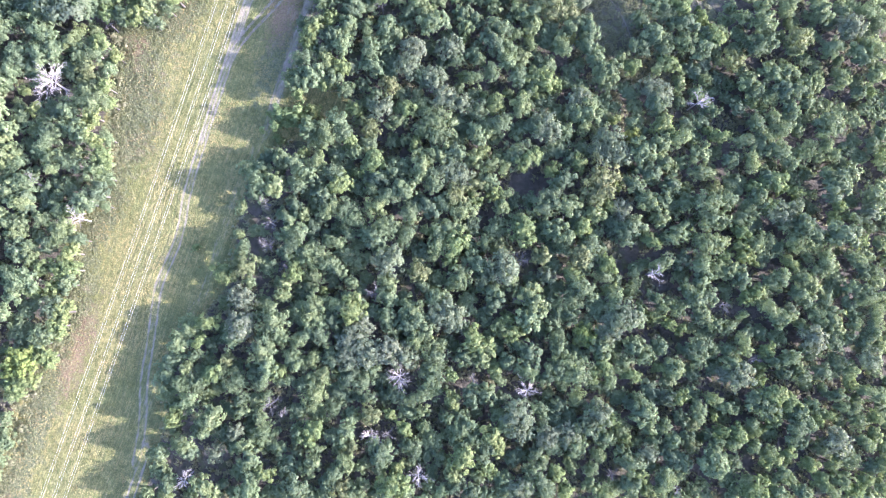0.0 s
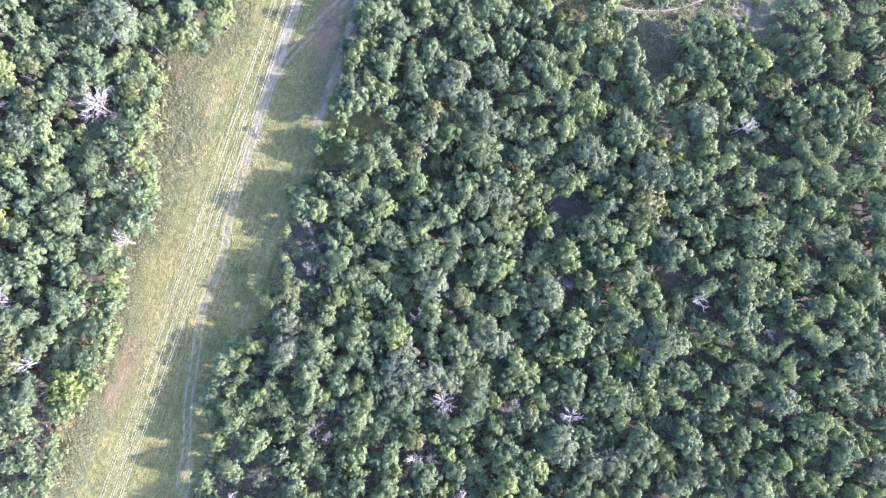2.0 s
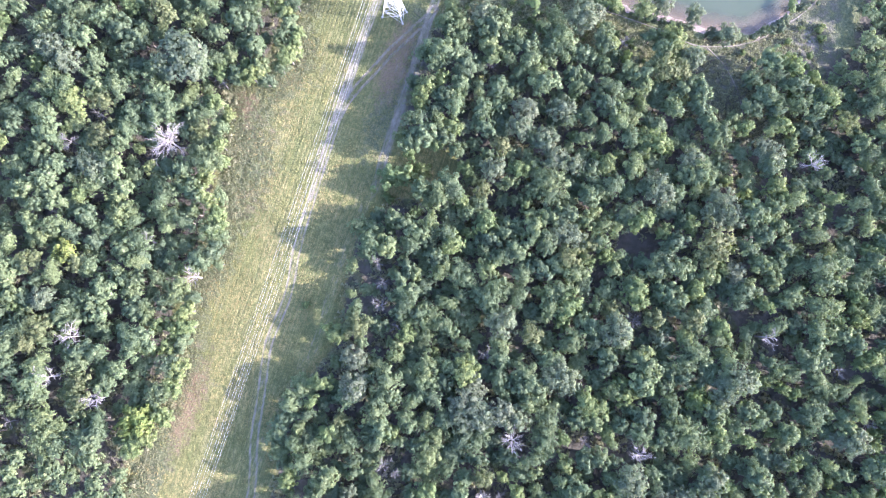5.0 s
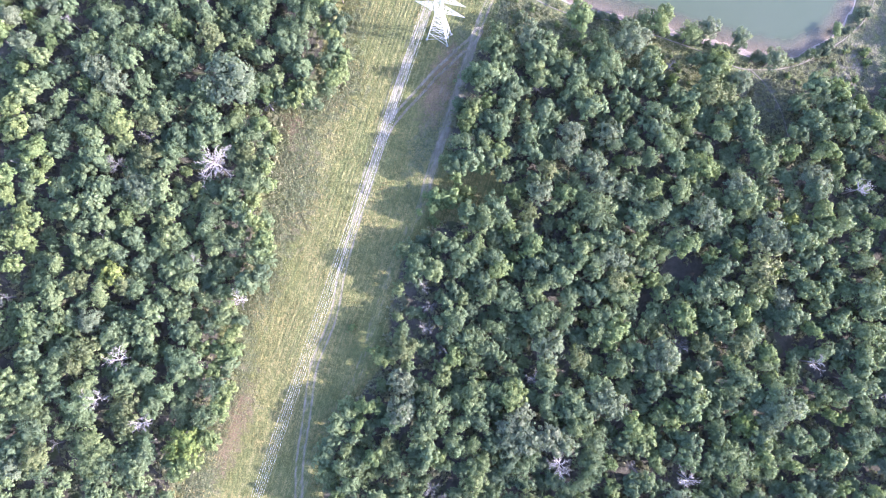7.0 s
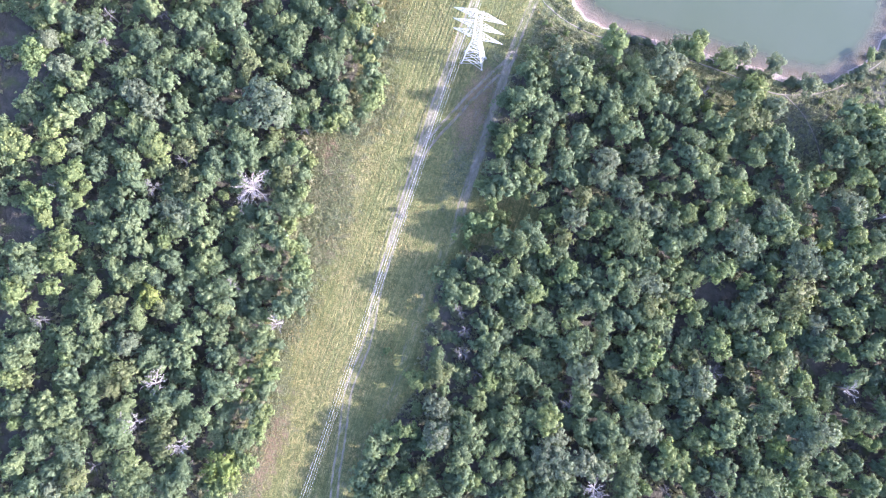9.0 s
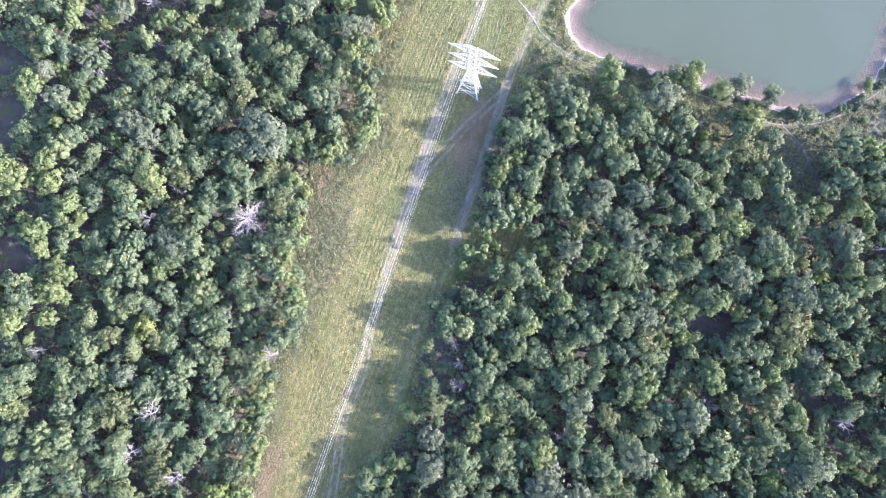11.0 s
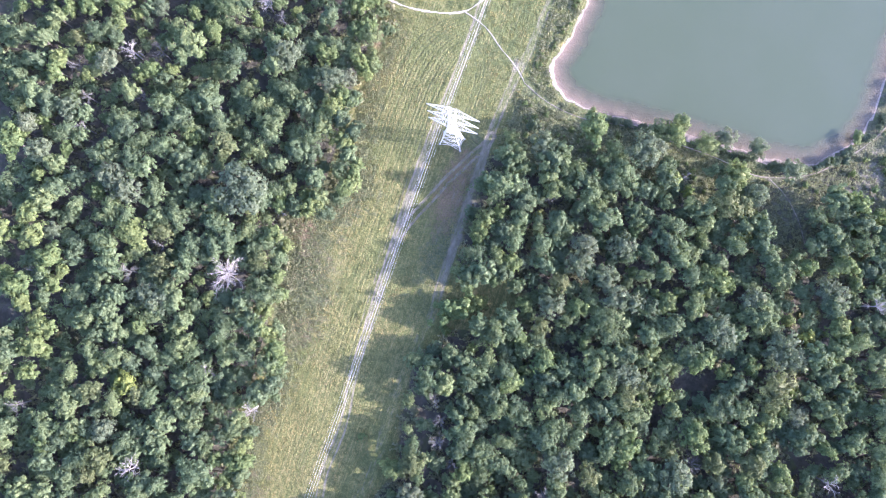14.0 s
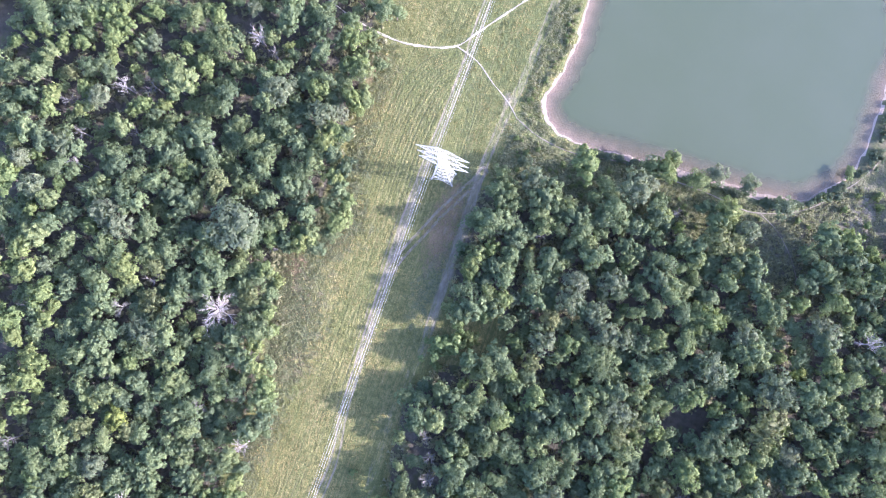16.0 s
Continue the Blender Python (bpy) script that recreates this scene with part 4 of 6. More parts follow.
plant("green", [
    (30.7, -18.8, 2.7), (33.1, -11.6, 2.7), (36.1, -12.7, 2), (33.6, -15.5, 2.4), (35.9, 1.5, 2.7), (38.5, -1.7, 2.9), (39.6, 0.8, 2), (37, -5.8, 2),
    (44.1, -7, 2.9), (41.1, -4.8, 2.4), (37.5, -9.7, 1.7), (41.6, 10.8, 2.7), (44.6, 6.2, 2.9), (43.2, 3.2, 2.4), (47, 2.5, 2), (43.2, -0.4, 2),
    (38.9, 7.9, 1.7), (50.8, -1.9, 2), (52.4, -4.5, 2), (51.5, 4.5, 2.7), (54.2, 5, 2), (56.7, -10.3, 2), (55.5, 9.1, 2.7), (55.6, 12.9, 2),
    (57.9, 3.1, 2), (50.4, 20.4, 2.4), (55.1, 24.6, 2), (63.3, 21.3, 2.1), (71.1, 12.1, 2.4), (67.5, 15.4, 1.7), (65.1, 3.6, 2.4), (68.7, 4.8, 2.4),
])
plant("green", [
    (69.1, 0.9, 2.4), (63.1, 1.6, 1.5), (60.8, -2.8, 2.7), (60.6, -6.9, 2.7), (64.9, -6.7, 2), (65.9, -2.3, 1.7), (70.2, -3.2, 1.7), (79.2, 3.6, 2.4),
    (83.4, 5.1, 2.7), (78.4, -1.5, 2.4), (85, 0, 2.4), (87.7, -1.4, 2.4), (76.8, -1.7, 1.3), (99.6, 18.8, 2.7), (101.9, 16.4, 2.7), (96.1, 12.3, 2),
    (100.3, 8.6, 2.7), (104, 9.1, 2.4), (98.3, 4.7, 2.4), (107.2, 14.2, 2.7), (109.4, 9.3, 2.4), (104.2, 6.2, 2), (54.1, -2.3, 2), (15.1, -33, 2.4),
    (12.5, -32.1, 1.7), (18.1, -30.4, 2.7), (23, -28.7, 2.4), (27.9, -30.8, 2), (14.6, -26.9, 2.4), (20.5, -25.3, 2), (32.2, -23.1, 2.4), (31.6, -27.9, 1.5),
])
plant("green", [
    (43.4, -34.9, 2), (46, -26.1, 1.7), (45.3, -21.5, 2), (36.1, -29.5, 1.7), (22, -44.1, 2.4), (26.7, -44, 2.7), (25.1, -46, 2), (28.5, -40.2, 2.7),
    (30.8, -42.6, 2.4), (35.4, -46.4, 2), (17.5, -53.4, 2), (20.7, -53.9, 2.4), (25.1, -55.5, 2.7), (27.2, -52.4, 2.4), (28.5, -55.9, 2), (24, -59, 2.4),
    (14, -61.7, 2.7), (18.4, -60.9, 2.7), (14.3, -64.7, 1.7), (32, -53.1, 2.4), (42.9, -50.9, 2.4), (42.7, -54, 2), (31.8, -59.3, 2.7), (33.7, -62.6, 2.4),
    (37.8, -61.1, 2.4), (40.6, -62.5, 2.4), (47.1, -54.1, 2.4), (50.8, -51.2, 2.7), (46.9, -38.5, 1.5), (52.9, -31.7, 3.2), (54.8, -35, 2.4), (50.4, -34.9, 2),
])
plant("green", [
    (53.1, -44.2, 3.2), (56.4, -40, 2.7), (60.5, -38.5, 2.4), (57.2, -47.4, 2.7), (61.8, -52, 2.9), (66.4, -52, 2.7), (57.6, -53.5, 2.7), (53.9, -56.3, 2.9),
    (46.6, -48, 2.4), (49.2, -45.5, 2), (25, -64.1, 2), (23.9, -67.6, 2), (27.8, -65.4, 1.7), (53.1, -14, 2), (45.2, -57.8, 2.4), (58.1, -12.3, 2),
    (62.7, -14.7, 2.1), (58.7, -16.9, 2), (65.4, -10, 2.4), (69.6, -13.3, 2.7), (73.3, -15.8, 2), (62.5, -25.3, 2.4), (68.6, -18.2, 1.3), (72.8, -20.9, 2.5),
    (69.2, -26.9, 2.7), (65.9, -28.8, 2.4), (64.5, -31.6, 2.7), (65.5, -38.3, 2), (77.8, -24.7, 2.4), (85.8, -23.4, 2), (90.2, -17.2, 2.7), (86.7, -18.4, 2.4),
])
plant("green", [
    (90.2, -20.2, 2), (90.7, -6, 2.4), (92.5, -4.5, 2.4), (92.6, -7.5, 1.5), (89, -3.1, 2), (94.2, 0.3, 1.7), (106.4, -22.5, 2.7), (108.9, -23.2, 2),
    (107, -9, 2.4), (110.6, -18.7, 2.4), (115.3, -16.3, 2.4), (113.5, -23.2, 2.4), (110.9, -27.2, 2.4), (105, 0.8, 2), (111, -1.1, 1.7), (75.8, -33.2, 2.7),
    (89.3, -30, 1.7), (70.2, -38.2, 2), (70.6, -42, 2), (73.9, -37.7, 1.7), (75.9, -44, 1.7), (76.3, -47.8, 1.8), (89.1, -36.3, 2.4), (87.4, -40.8, 2.4),
    (86.9, -44.1, 2.9), (92.4, -42.1, 2.7), (95.7, -43.4, 2), (107.5, -31.5, 2.4), (111.5, -34.7, 2.4), (115, -33.5, 2.4), (116.6, -28.3, 2), (99.9, -41.8, 2.4),
])
plant("green", [
    (108.4, -26.5, 2), (117.8, -21.7, 1.7), (122, -31.1, 2), (13.5, -75.8, 1.3), (15.9, -78.1, 1.5), (15.9, -80.4, 1.7), (16.2, -84.9, 1.7), (20.3, -86.5, 1.5),
    (22, -100, 2.7), (23.5, -95.7, 2.4), (13.4, -108.6, 1.5), (12.3, -112, 1.7), (12.8, -116.3, 2), (15.8, -115.2, 2), (17.6, -113.9, 1.7), (21, -110.4, 1.7),
    (25.8, -111, 2), (25, -113.2, 1.7), (29.5, -101.9, 2.7), (32, -104.7, 2.7), (29.2, -107.6, 2), (31.9, -108.9, 2), (37.6, -101.3, 2.4), (42.6, -99.9, 2),
    (40.1, -101.5, 1.7), (46, -103.2, 2), (49.2, -101.4, 1.3), (26.6, -71.2, 2.4), (28.7, -72.7, 2.9), (32.3, -74.5, 2.4), (27, -76.5, 2), (28.8, -84.3, 1.7),
])
plant("green", [
    (29.8, -87, 2), (34.6, -76.2, 2), (35.1, -79.8, 1.7), (34.6, -73.9, 2), (38.1, -75.6, 2.4), (40.8, -76.3, 2), (38.3, -87.6, 2.9), (40.1, -90.7, 2.4),
    (35.1, -91.2, 2), (34.4, -89.2, 2), (37.9, -95.2, 2.4), (42, -93.8, 2.4), (43.6, -89.1, 2), (44.2, -84.8, 2.4), (29.7, -93.6, 3.2), (29.7, -98.1, 2.4),
    (33.3, -97.2, 2), (45.4, -78.5, 1.5), (46.8, -82.6, 2), (52.8, -101.2, 2.4), (56, -101.2, 2), (46.5, -98.2, 2.4), (47.9, -66, 2.9), (50.5, -68.3, 2),
    (54.1, -75.3, 2.4), (55.3, -79, 2.4), (57, -84.1, 2.4), (58.9, -86.7, 2), (37.6, -107.6, 1.7), (41.9, -106.9, 2), (44.5, -105.5, 2), (44, -65.2, 1.7),
])
plant("green", [
    (37.8, -69.7, 2), (40.8, -67.1, 1.7), (63.1, -73.9, 1.7), (62.7, -80.6, 2.9), (64.9, -82.8, 2.7), (62.4, -84.5, 2.4), (65.5, -87.1, 2.4), (48.4, -62.8, 2.4),
    (51.5, -61.9, 2), (55.3, -62.7, 2.4), (64.5, -58, 2.9), (63.5, -62.2, 2.7), (67.7, -75.1, 2.7), (71.6, -68.4, 2.4), (70.5, -70.6, 2), (74.7, -63.6, 2.7),
    (77.1, -66.5, 2.4), (82.6, -64.6, 2.7), (81.2, -69.7, 2.4), (81.9, -72.7, 2), (75, -58.3, 1.7), (81.6, -49.8, 2), (88.7, -67.1, 2.4), (91.4, -68.4, 2.9),
    (91.3, -72.9, 2.7), (94.2, -68.4, 2), (85.6, -77.4, 2), (78.9, -87.3, 2), (83.3, -86.1, 2.4), (71.6, -89.5, 2.7), (70.9, -93.1, 2), (72.6, -95, 2.4),
])
plant("green", [
    (67.8, -84.8, 2.4), (57.2, -97.8, 2), (89.6, -85.1, 2), (88.8, -89.8, 1.7), (82.6, -92, 1.7), (91.6, -49.3, 2.4), (89, -48.8, 2), (94, -50, 2.4),
    (95.9, -46.4, 1.7), (94.8, -52.9, 2), (100.4, -50.8, 2.7), (101.6, -55, 2.4), (106.6, -56.5, 2), (102.1, -61.6, 2.7), (100.9, -65.1, 2.4), (101.3, -69, 2),
    (98.1, -68.6, 2), (97.6, -71.8, 2), (109.3, -42.4, 2.7), (109.2, -44.7, 2.4), (113, -42, 1.7), (116.3, -37.7, 2), (119.1, -42.2, 1.7), (121.6, -40.4, 2.4),
    (124.9, -46.3, 2.1), (120.2, -48.5, 2.4), (111.4, -62.2, 2.7), (117.4, -64.6, 2.7), (121.6, -58.1, 1.7), (114.7, -58.2, 1.3), (106, -69.6, 1.7), (111.2, -74.2, 2.4),
])
plant("green", [
    (119.4, -71.4, 2.7), (122.8, -72.8, 2), (117.9, -76.3, 2.4), (130.5, -73.5, 2.4), (104.1, -80.4, 2.4), (107, -82.4, 2.7), (102, -83.3, 2.4), (101, -78.1, 2),
    (100.4, -85.8, 2), (95.2, -85.7, 2.4), (94, -81.7, 2.4), (91.2, -80.8, 1.7), (100.2, -75.4, 2), (132.9, -68.5, 1.7), (125.7, -69.5, 2), (127.7, -58.3, 2),
    (124.2, -59.5, 2), (128.5, -53.4, 2), (115.4, -80.6, 2), (16.2, -120, 2.2), (23, -121.5, 2.9), (28.4, -115.6, 1.7), (34, -112.3, 1.3), (20.9, -126.1, 1.9),
    (18.4, -130.2, 2.6), (20.5, -131.3, 1.7), (13.6, -133.6, 1.8), (20.2, -136.5, 1.9), (18.4, -140, 1.9), (34.5, -118, 1.7), (36.3, -121.1, 1.9), (32.8, -125.9, 1.9),
])
plant("green", [
    (35.8, -129, 2.6), (37.3, -132.4, 1.9), (38, -135.4, 2.6), (27.2, -138.2, 2.6), (30.7, -136.8, 1.3), (14.1, -144.3, 1.7), (45.2, -133.5, 1.9), (48.4, -131.4, 2.6),
    (42.7, -135, 1.9), (39.3, -120.9, 1.3), (44.7, -119.1, 1.7), (50.4, -124.3, 2.6), (46, -123.1, 1.3), (45.7, -108.3, 2.2), (33.4, -116.9, 1.3), (29.3, -118.2, 1.7),
    (18.3, -143.6, 1.7), (51.4, -110.3, 1.7), (55.9, -110.4, 1.9), (58.6, -105, 1.7), (65.2, -102, 2.2), (56, -114.5, 2.6), (53.4, -116.3, 1.9), (72.6, -112.8, 2.2),
    (74.4, -113.9, 1.7), (70.9, -100.9, 2.2), (72.7, -104.2, 1.7), (74.5, -107.3, 1.3), (73.7, -97.9, 1.9), (66.3, -116.3, 2.6), (63.8, -115.9, 1.9), (66.3, -118.4, 2.2),
])
plant("green", [
    (62.7, -121.4, 1.7), (58.5, -121.7, 2.2), (56.7, -125.1, 2.2), (55.9, -127.9, 1.9), (70, -125.6, 1.9), (74.8, -124, 1.9), (62.6, -127.9, 1.9), (64.2, -126, 1.9),
    (82.5, -101.8, 1.7), (79.3, -103.5, 1.7), (83.5, -96, 2.6), (86.9, -94.9, 2.2), (90.7, -94.6, 1.7), (84.1, -104.7, 2.6), (87, -106.7, 2.2), (83.9, -108.7, 1.9),
    (90.5, -108.4, 2.6), (91.3, -115.1, 1.7), (84.8, -116.1, 2.2), (86.5, -118.8, 1.9), (83.6, -121.2, 1.9), (91, -118.8, 1.9), (94.6, -118.4, 1.7), (93.8, -100.1, 2.6),
    (91.3, -98.9, 1.7), (99.9, -99.8, 1.9), (97.6, -113.8, 1.9), (103.6, -109, 1.9), (103.5, -113.4, 1.7), (80.4, -120.8, 1.3), (103.7, -104.5, 1.9), (101.2, -94.2, 1.9),
])
plant("green", [
    (105.8, -92, 1.7), (109.3, -88.6, 1.7), (114, -89.3, 1.9), (114, -95, 2.6), (119.1, -95.9, 1.9), (107.7, -101.4, 2.2), (103.1, -98.1, 1.9), (112.5, -99.9, 2.2),
    (122.6, -92.5, 1.7), (126.4, -86.6, 2.6), (123.7, -86.2, 1.9), (124.5, -83.7, 1.7), (129.3, -89.6, 1.9), (136.2, -85.1, 1.7), (132.7, -88.5, 1.9), (135.8, -91.2, 1.9),
    (131.7, -92.6, 1.7), (127.7, -94.6, 1.3), (136.4, -95.1, 2.2), (127.3, -99.5, 2.6), (124.2, -97.9, 1.7), (118.9, -100.3, 1.9), (112.9, -105.2, 1.5), (117.9, -104.4, 1.7),
    (105.9, -106.8, 1.7), (107.2, -111.8, 2.6), (119.1, -108.3, 1.9), (128.9, -104.8, 2.2), (136.5, -100.2, 2.2), (137.3, -102.9, 2.2), (123.2, -109.2, 1.9), (139.6, -95.6, 2.2),
])
plant("green", [
    (140.3, -82.8, 2.2), (138.9, -81.3, 1.7), (142.5, -77.9, 1.7), (146.5, -78.8, 1.9), (144.4, -87, 1.3), (146.5, -89.2, 1.9), (139, -89.4, 1.7), (146.4, -93.4, 3.2),
    (148.6, -93.4, 2.2), (150.5, -87.2, 1.7), (156.5, -94.9, 1.7), (135.5, -66.5, 2.6), (139.7, -66, 1.7), (136.4, -70.1, 1.7), (143.2, -64.8, 1.9), (146.4, -62.2, 2.2),
    (144.8, -67.2, 2.2), (155.2, -64, 1.7), (158.5, -62, 2.2), (161.2, -63.5, 1.9), (163.2, -65.2, 1.9), (158.1, -66, 1.9), (163.7, -58.9, 1.9), (168.5, -54.2, 2.2),
    (171.9, -52.4, 1.7), (176.3, -51.8, 1.9), (180, -51.3, 1.9), (171.4, -59.3, 2.2), (167.8, -62.7, 2.2), (156.3, -75.4, 2.6), (153.1, -75, 2.6), (164.2, -74.3, 2.2),
])
plant("green", [
    (168.1, -71.8, 1.9), (167.1, -76.4, 2.2), (164.7, -78.6, 2.6), (167, -81.6, 2.2), (175.1, -69.6, 1.7), (175.1, -72.6, 1.3), (178.1, -69.4, 1.7), (169.7, -66.8, 1.3),
    (172.9, -67.3, 1.7), (183.4, -63.9, 1.9), (183.1, -76.7, 1.9), (154, -80.9, 1.7), (156.2, -86.1, 1.7), (160.1, -86.4, 1.7), (165, -90.7, 1.9), (167.5, -91.3, 1.7),
    (176.8, -83.9, 1.9), (178.5, -81.9, 1.7), (177.7, -90.3, 1.9), (180, -87.3, 1.9), (171, -93.2, 1.9), (164.8, -95.2, 1.9), (186.9, -82.2, 1.9), (188.6, -80.1, 1.9),
    (190, -85.6, 1.7), (181.4, -81.7, 1.7), (180.2, -71.7, 1.7), (180.2, -63.4, 1.7), (122.8, -22.9, 2.2), (126.5, -30.3, 2.9), (131, -27.3, 2.6), (128.9, -33.4, 2.6),
])
plant("green", [
    (132.4, -32.9, 1.9), (137.4, -30.6, 2.2), (139.5, -24.5, 2.2), (138, -27.3, 2.2), (139.8, -17.8, 1.9), (148.3, -28.5, 1.9), (152.1, -28.1, 2.6), (152.4, -31.9, 2.2),
    (156.2, -29.1, 2.6), (157, -31.9, 1.7), (129.4, -40.3, 2.6), (132.9, -39.1, 2.2), (142.7, -35.9, 2.2), (145.2, -34.2, 1.7), (129.6, -46.3, 2.6), (133.3, -45.9, 2.2),
    (137, -45.4, 2.6), (140.9, -45.7, 2.2), (130.9, -50.5, 2.2), (150.7, -42.5, 2.2), (149, -44.6, 2.2), (156.4, -35.2, 1.7), (160.8, -34.6, 2.2), (160.2, -37.8, 1.9),
    (162.6, -35.5, 1.7), (159, -42.1, 2.2), (156.5, -41.3, 1.9), (148.1, -47.2, 1.7), (131.4, -54.9, 2.9), (134, -53.3, 2.2), (134, -58.6, 2.6), (137.9, -59.7, 1.9),
])
plant("green", [
    (141.6, -59.3, 1.7), (144.3, -55.3, 1.3), (150.1, -51.1, 2.6), (154.2, -52.1, 2.2), (153.9, -53.7, 1.9), (156.1, -45.3, 1.9), (158.6, -46, 2.2), (159.7, -52.6, 1.7),
    (163.8, -45.1, 1.9), (162.6, -49.3, 2.2), (166.3, -48.9, 2.6), (168.5, -51.3, 1.9), (165.5, -51.5, 1.7), (157.8, -15.3, 3.2), (155.5, -12.6, 1.9), (165, -21.4, 1.7),
    (162.6, -27, 3.2), (166, -25, 1.9), (168.3, -14.2, 2.2), (171.1, -15.4, 1.7), (169.3, -31.7, 1.9), (167, -31.7, 1.7), (171.5, -34.1, 1.7), (174.4, -33.1, 1.5),
    (173.9, -25.5, 1.7), (170.5, -39.1, 2.2), (174.4, -39.4, 2.2), (173.5, -41.2, 1.9), (170.5, -44.5, 1.9), (172.8, -47.5, 2.2), (177.3, -44.5, 2.2), (177.7, -48.3, 1.9),
])
plant("green", [
    (114.6, 10.3, 2.6), (117.5, 15.9, 1.7), (113.4, 13.7, 1.9), (122.1, -5.3, 1.7), (121.3, -17.9, 2.6), (117.6, 2.1, 1.5), (126.9, 25.1, 2.2), (122.2, 21.6, 1.9),
    (127.3, 21.1, 2.6), (130, 17.1, 2.2), (128.4, 14.1, 2.2), (126.1, 16.3, 1.9), (128.1, 4.3, 2.2), (130.9, 2.8, 2.2), (134.1, -0.5, 1.3), (133.9, 8.7, 2.6),
    (137.5, 9.9, 2.2), (137.3, 5, 2.6), (140.9, 6.2, 2.6), (143.2, 9, 1.9), (144.5, 4.6, 1.9), (140.7, 1.3, 2.2), (134.9, 2.6, 2.2), (137.5, -3.8, 2.6),
    (140.2, -5.3, 2.2), (140.9, -2.3, 1.7), (137.1, -7.9, 2.2), (133.4, -5.9, 2.2), (136.5, -11.3, 2.6), (141, -10.6, 2.6), (144.4, -11.8, 2.2), (147.5, -8.9, 1.9),
])
plant("green", [
    (131.8, -11.3, 2.2), (130.2, -16.5, 2.2), (134.7, -15.8, 2.2), (132.7, 26.8, 1.9), (135, 24.3, 1.3), (137.6, 17.7, 1.9), (141.6, 29.2, 2.6), (145, 28.5, 1.7),
    (140.4, 27.7, 1.7), (145.8, 11, 2.2), (152.5, 12.9, 1.9), (151.1, 14.9, 1.7), (145.2, 10.5, 1.7), (151.8, 1, 2.6), (151.8, -1.9, 1.9), (155, 0.8, 1.7),
    (145.1, -3.3, 1.7), (152.8, -5.6, 1.7), (155.6, -7, 1.7), (147.7, 21.4, 2.2), (150.8, 18.9, 1.3), (147.3, 20.2, 1.7), (153.1, 33.7, 1.9), (157.6, 31.9, 1.7),
    (157.3, 23.8, 2.6), (154.6, 22.1, 2.2), (160.4, 24.6, 1.7), (156.6, 20.8, 1.9), (160.6, 17.6, 2.2), (157.6, 11.4, 1.9), (166.4, 2.2, 1.9), (164.8, -0.8, 1.7),
])
plant("green", [
    (149.4, -7.5, 1.9), (152, -8.2, 1.9), (-120.2, 5, 3), (-114, -3.8, 2.4), (-121.1, -11.3, 2.4), (-115.3, -10.9, 2.4), (-114.3, -9.3, 1.7), (-115.4, -16.8, 2.4),
    (-118.2, -22.4, 2), (-107.7, -11.1, 1.3), (-111, 7.4, 2.7), (-113.3, 4.6, 2), (-108.7, 9.9, 2.4), (-105.7, 4.7, 1.7), (-102.2, -3.8, 2.4), (-98.9, -1.8, 2.4),
    (-96.3, -3.8, 2), (-98.5, -12.9, 2), (-91.5, 7.2, 1.7), (-90.3, 3.4, 1.3), (-88.6, -2.8, 1.3), (-82, 4.6, 2), (-76.7, 1, 3.4), (-77.3, -1.7, 2.4),
    (-79.7, 19.1, 2.4), (-69.8, 15, 3), (-72.7, 17.1, 2), (-66.7, 16.6, 2), (-63.6, 1.4, 2.7), (-66.7, -2.6, 2), (-63.7, -2.7, 2.4), (-63.8, 9.2, 1.7),
])
plant("green", [
    (-60.9, 10.3, 1.5), (-80.5, -9.9, 1.7), (-55.1, 28.5, 3.4), (-55.6, 24.7, 2), (-51.1, 28, 1.7), (-58.2, 20.5, 1.7), (-50.6, 18.1, 1.3), (-49.3, 30.5, 2.4),
    (-45.5, 29.3, 2.7), (-46.7, 25.3, 2), (-43.5, 21.7, 2.4), (-52.2, 13.3, 2), (-54.9, 8.6, 2.4), (-52.7, 2.8, 2.4), (-42.4, 5.1, 1.7), (-40.1, 14.2, 2),
    (-40.3, 25.8, 1.7), (-33.4, 21.1, 2.4), (-31.5, 19.7, 2), (-36.4, 19.7, 1.8), (-31.4, 37.6, 2.7), (-28.5, 38.4, 2), (-34.9, 37.8, 1.7), (-38.4, 31.6, 2),
])
plant("grey", [
    (-103.7, -39.7, 2.9), (-82.7, -39.7, 3.2), (-78, -41.4, 3.2), (-93.7, -58.6, 2), (-48.1, -31.4, 5.9), (-65.8, -142.5, 2.7), (-60.7, -102.3, 2.7), (-59.9, -65.5, 3.2),
    (-63.7, -66, 2.7), (18.6, 11.2, 1.5), (22.3, 6.6, 2.9), (41.3, -15.2, 2.9), (47.7, 13.8, 3.6), (50.3, 15.5, 2.4), (50.5, -12, 2.9), (67.4, 24.2, 2.4),
    (76.6, 24.8, 2.1), (82.3, 21.7, 1.3), (86.2, 21.8, 2.5), (27.4, -24.6, 1.7), (37.8, -33.1, 2.7), (41.5, -20.7, 2.7), (48.8, -21.3, 2.9), (53.4, -26.1, 2.9),
    (57.9, -25.3, 2.4), (60.5, -43.2, 3.2), (63.7, -43.6, 2.9), (80.8, -24.4, 3.2), (87, -14.4, 2.9), (97.9, -22.4, 3.2), (101.1, -25.2, 2.9), (96.7, -25.9, 2.7),
])
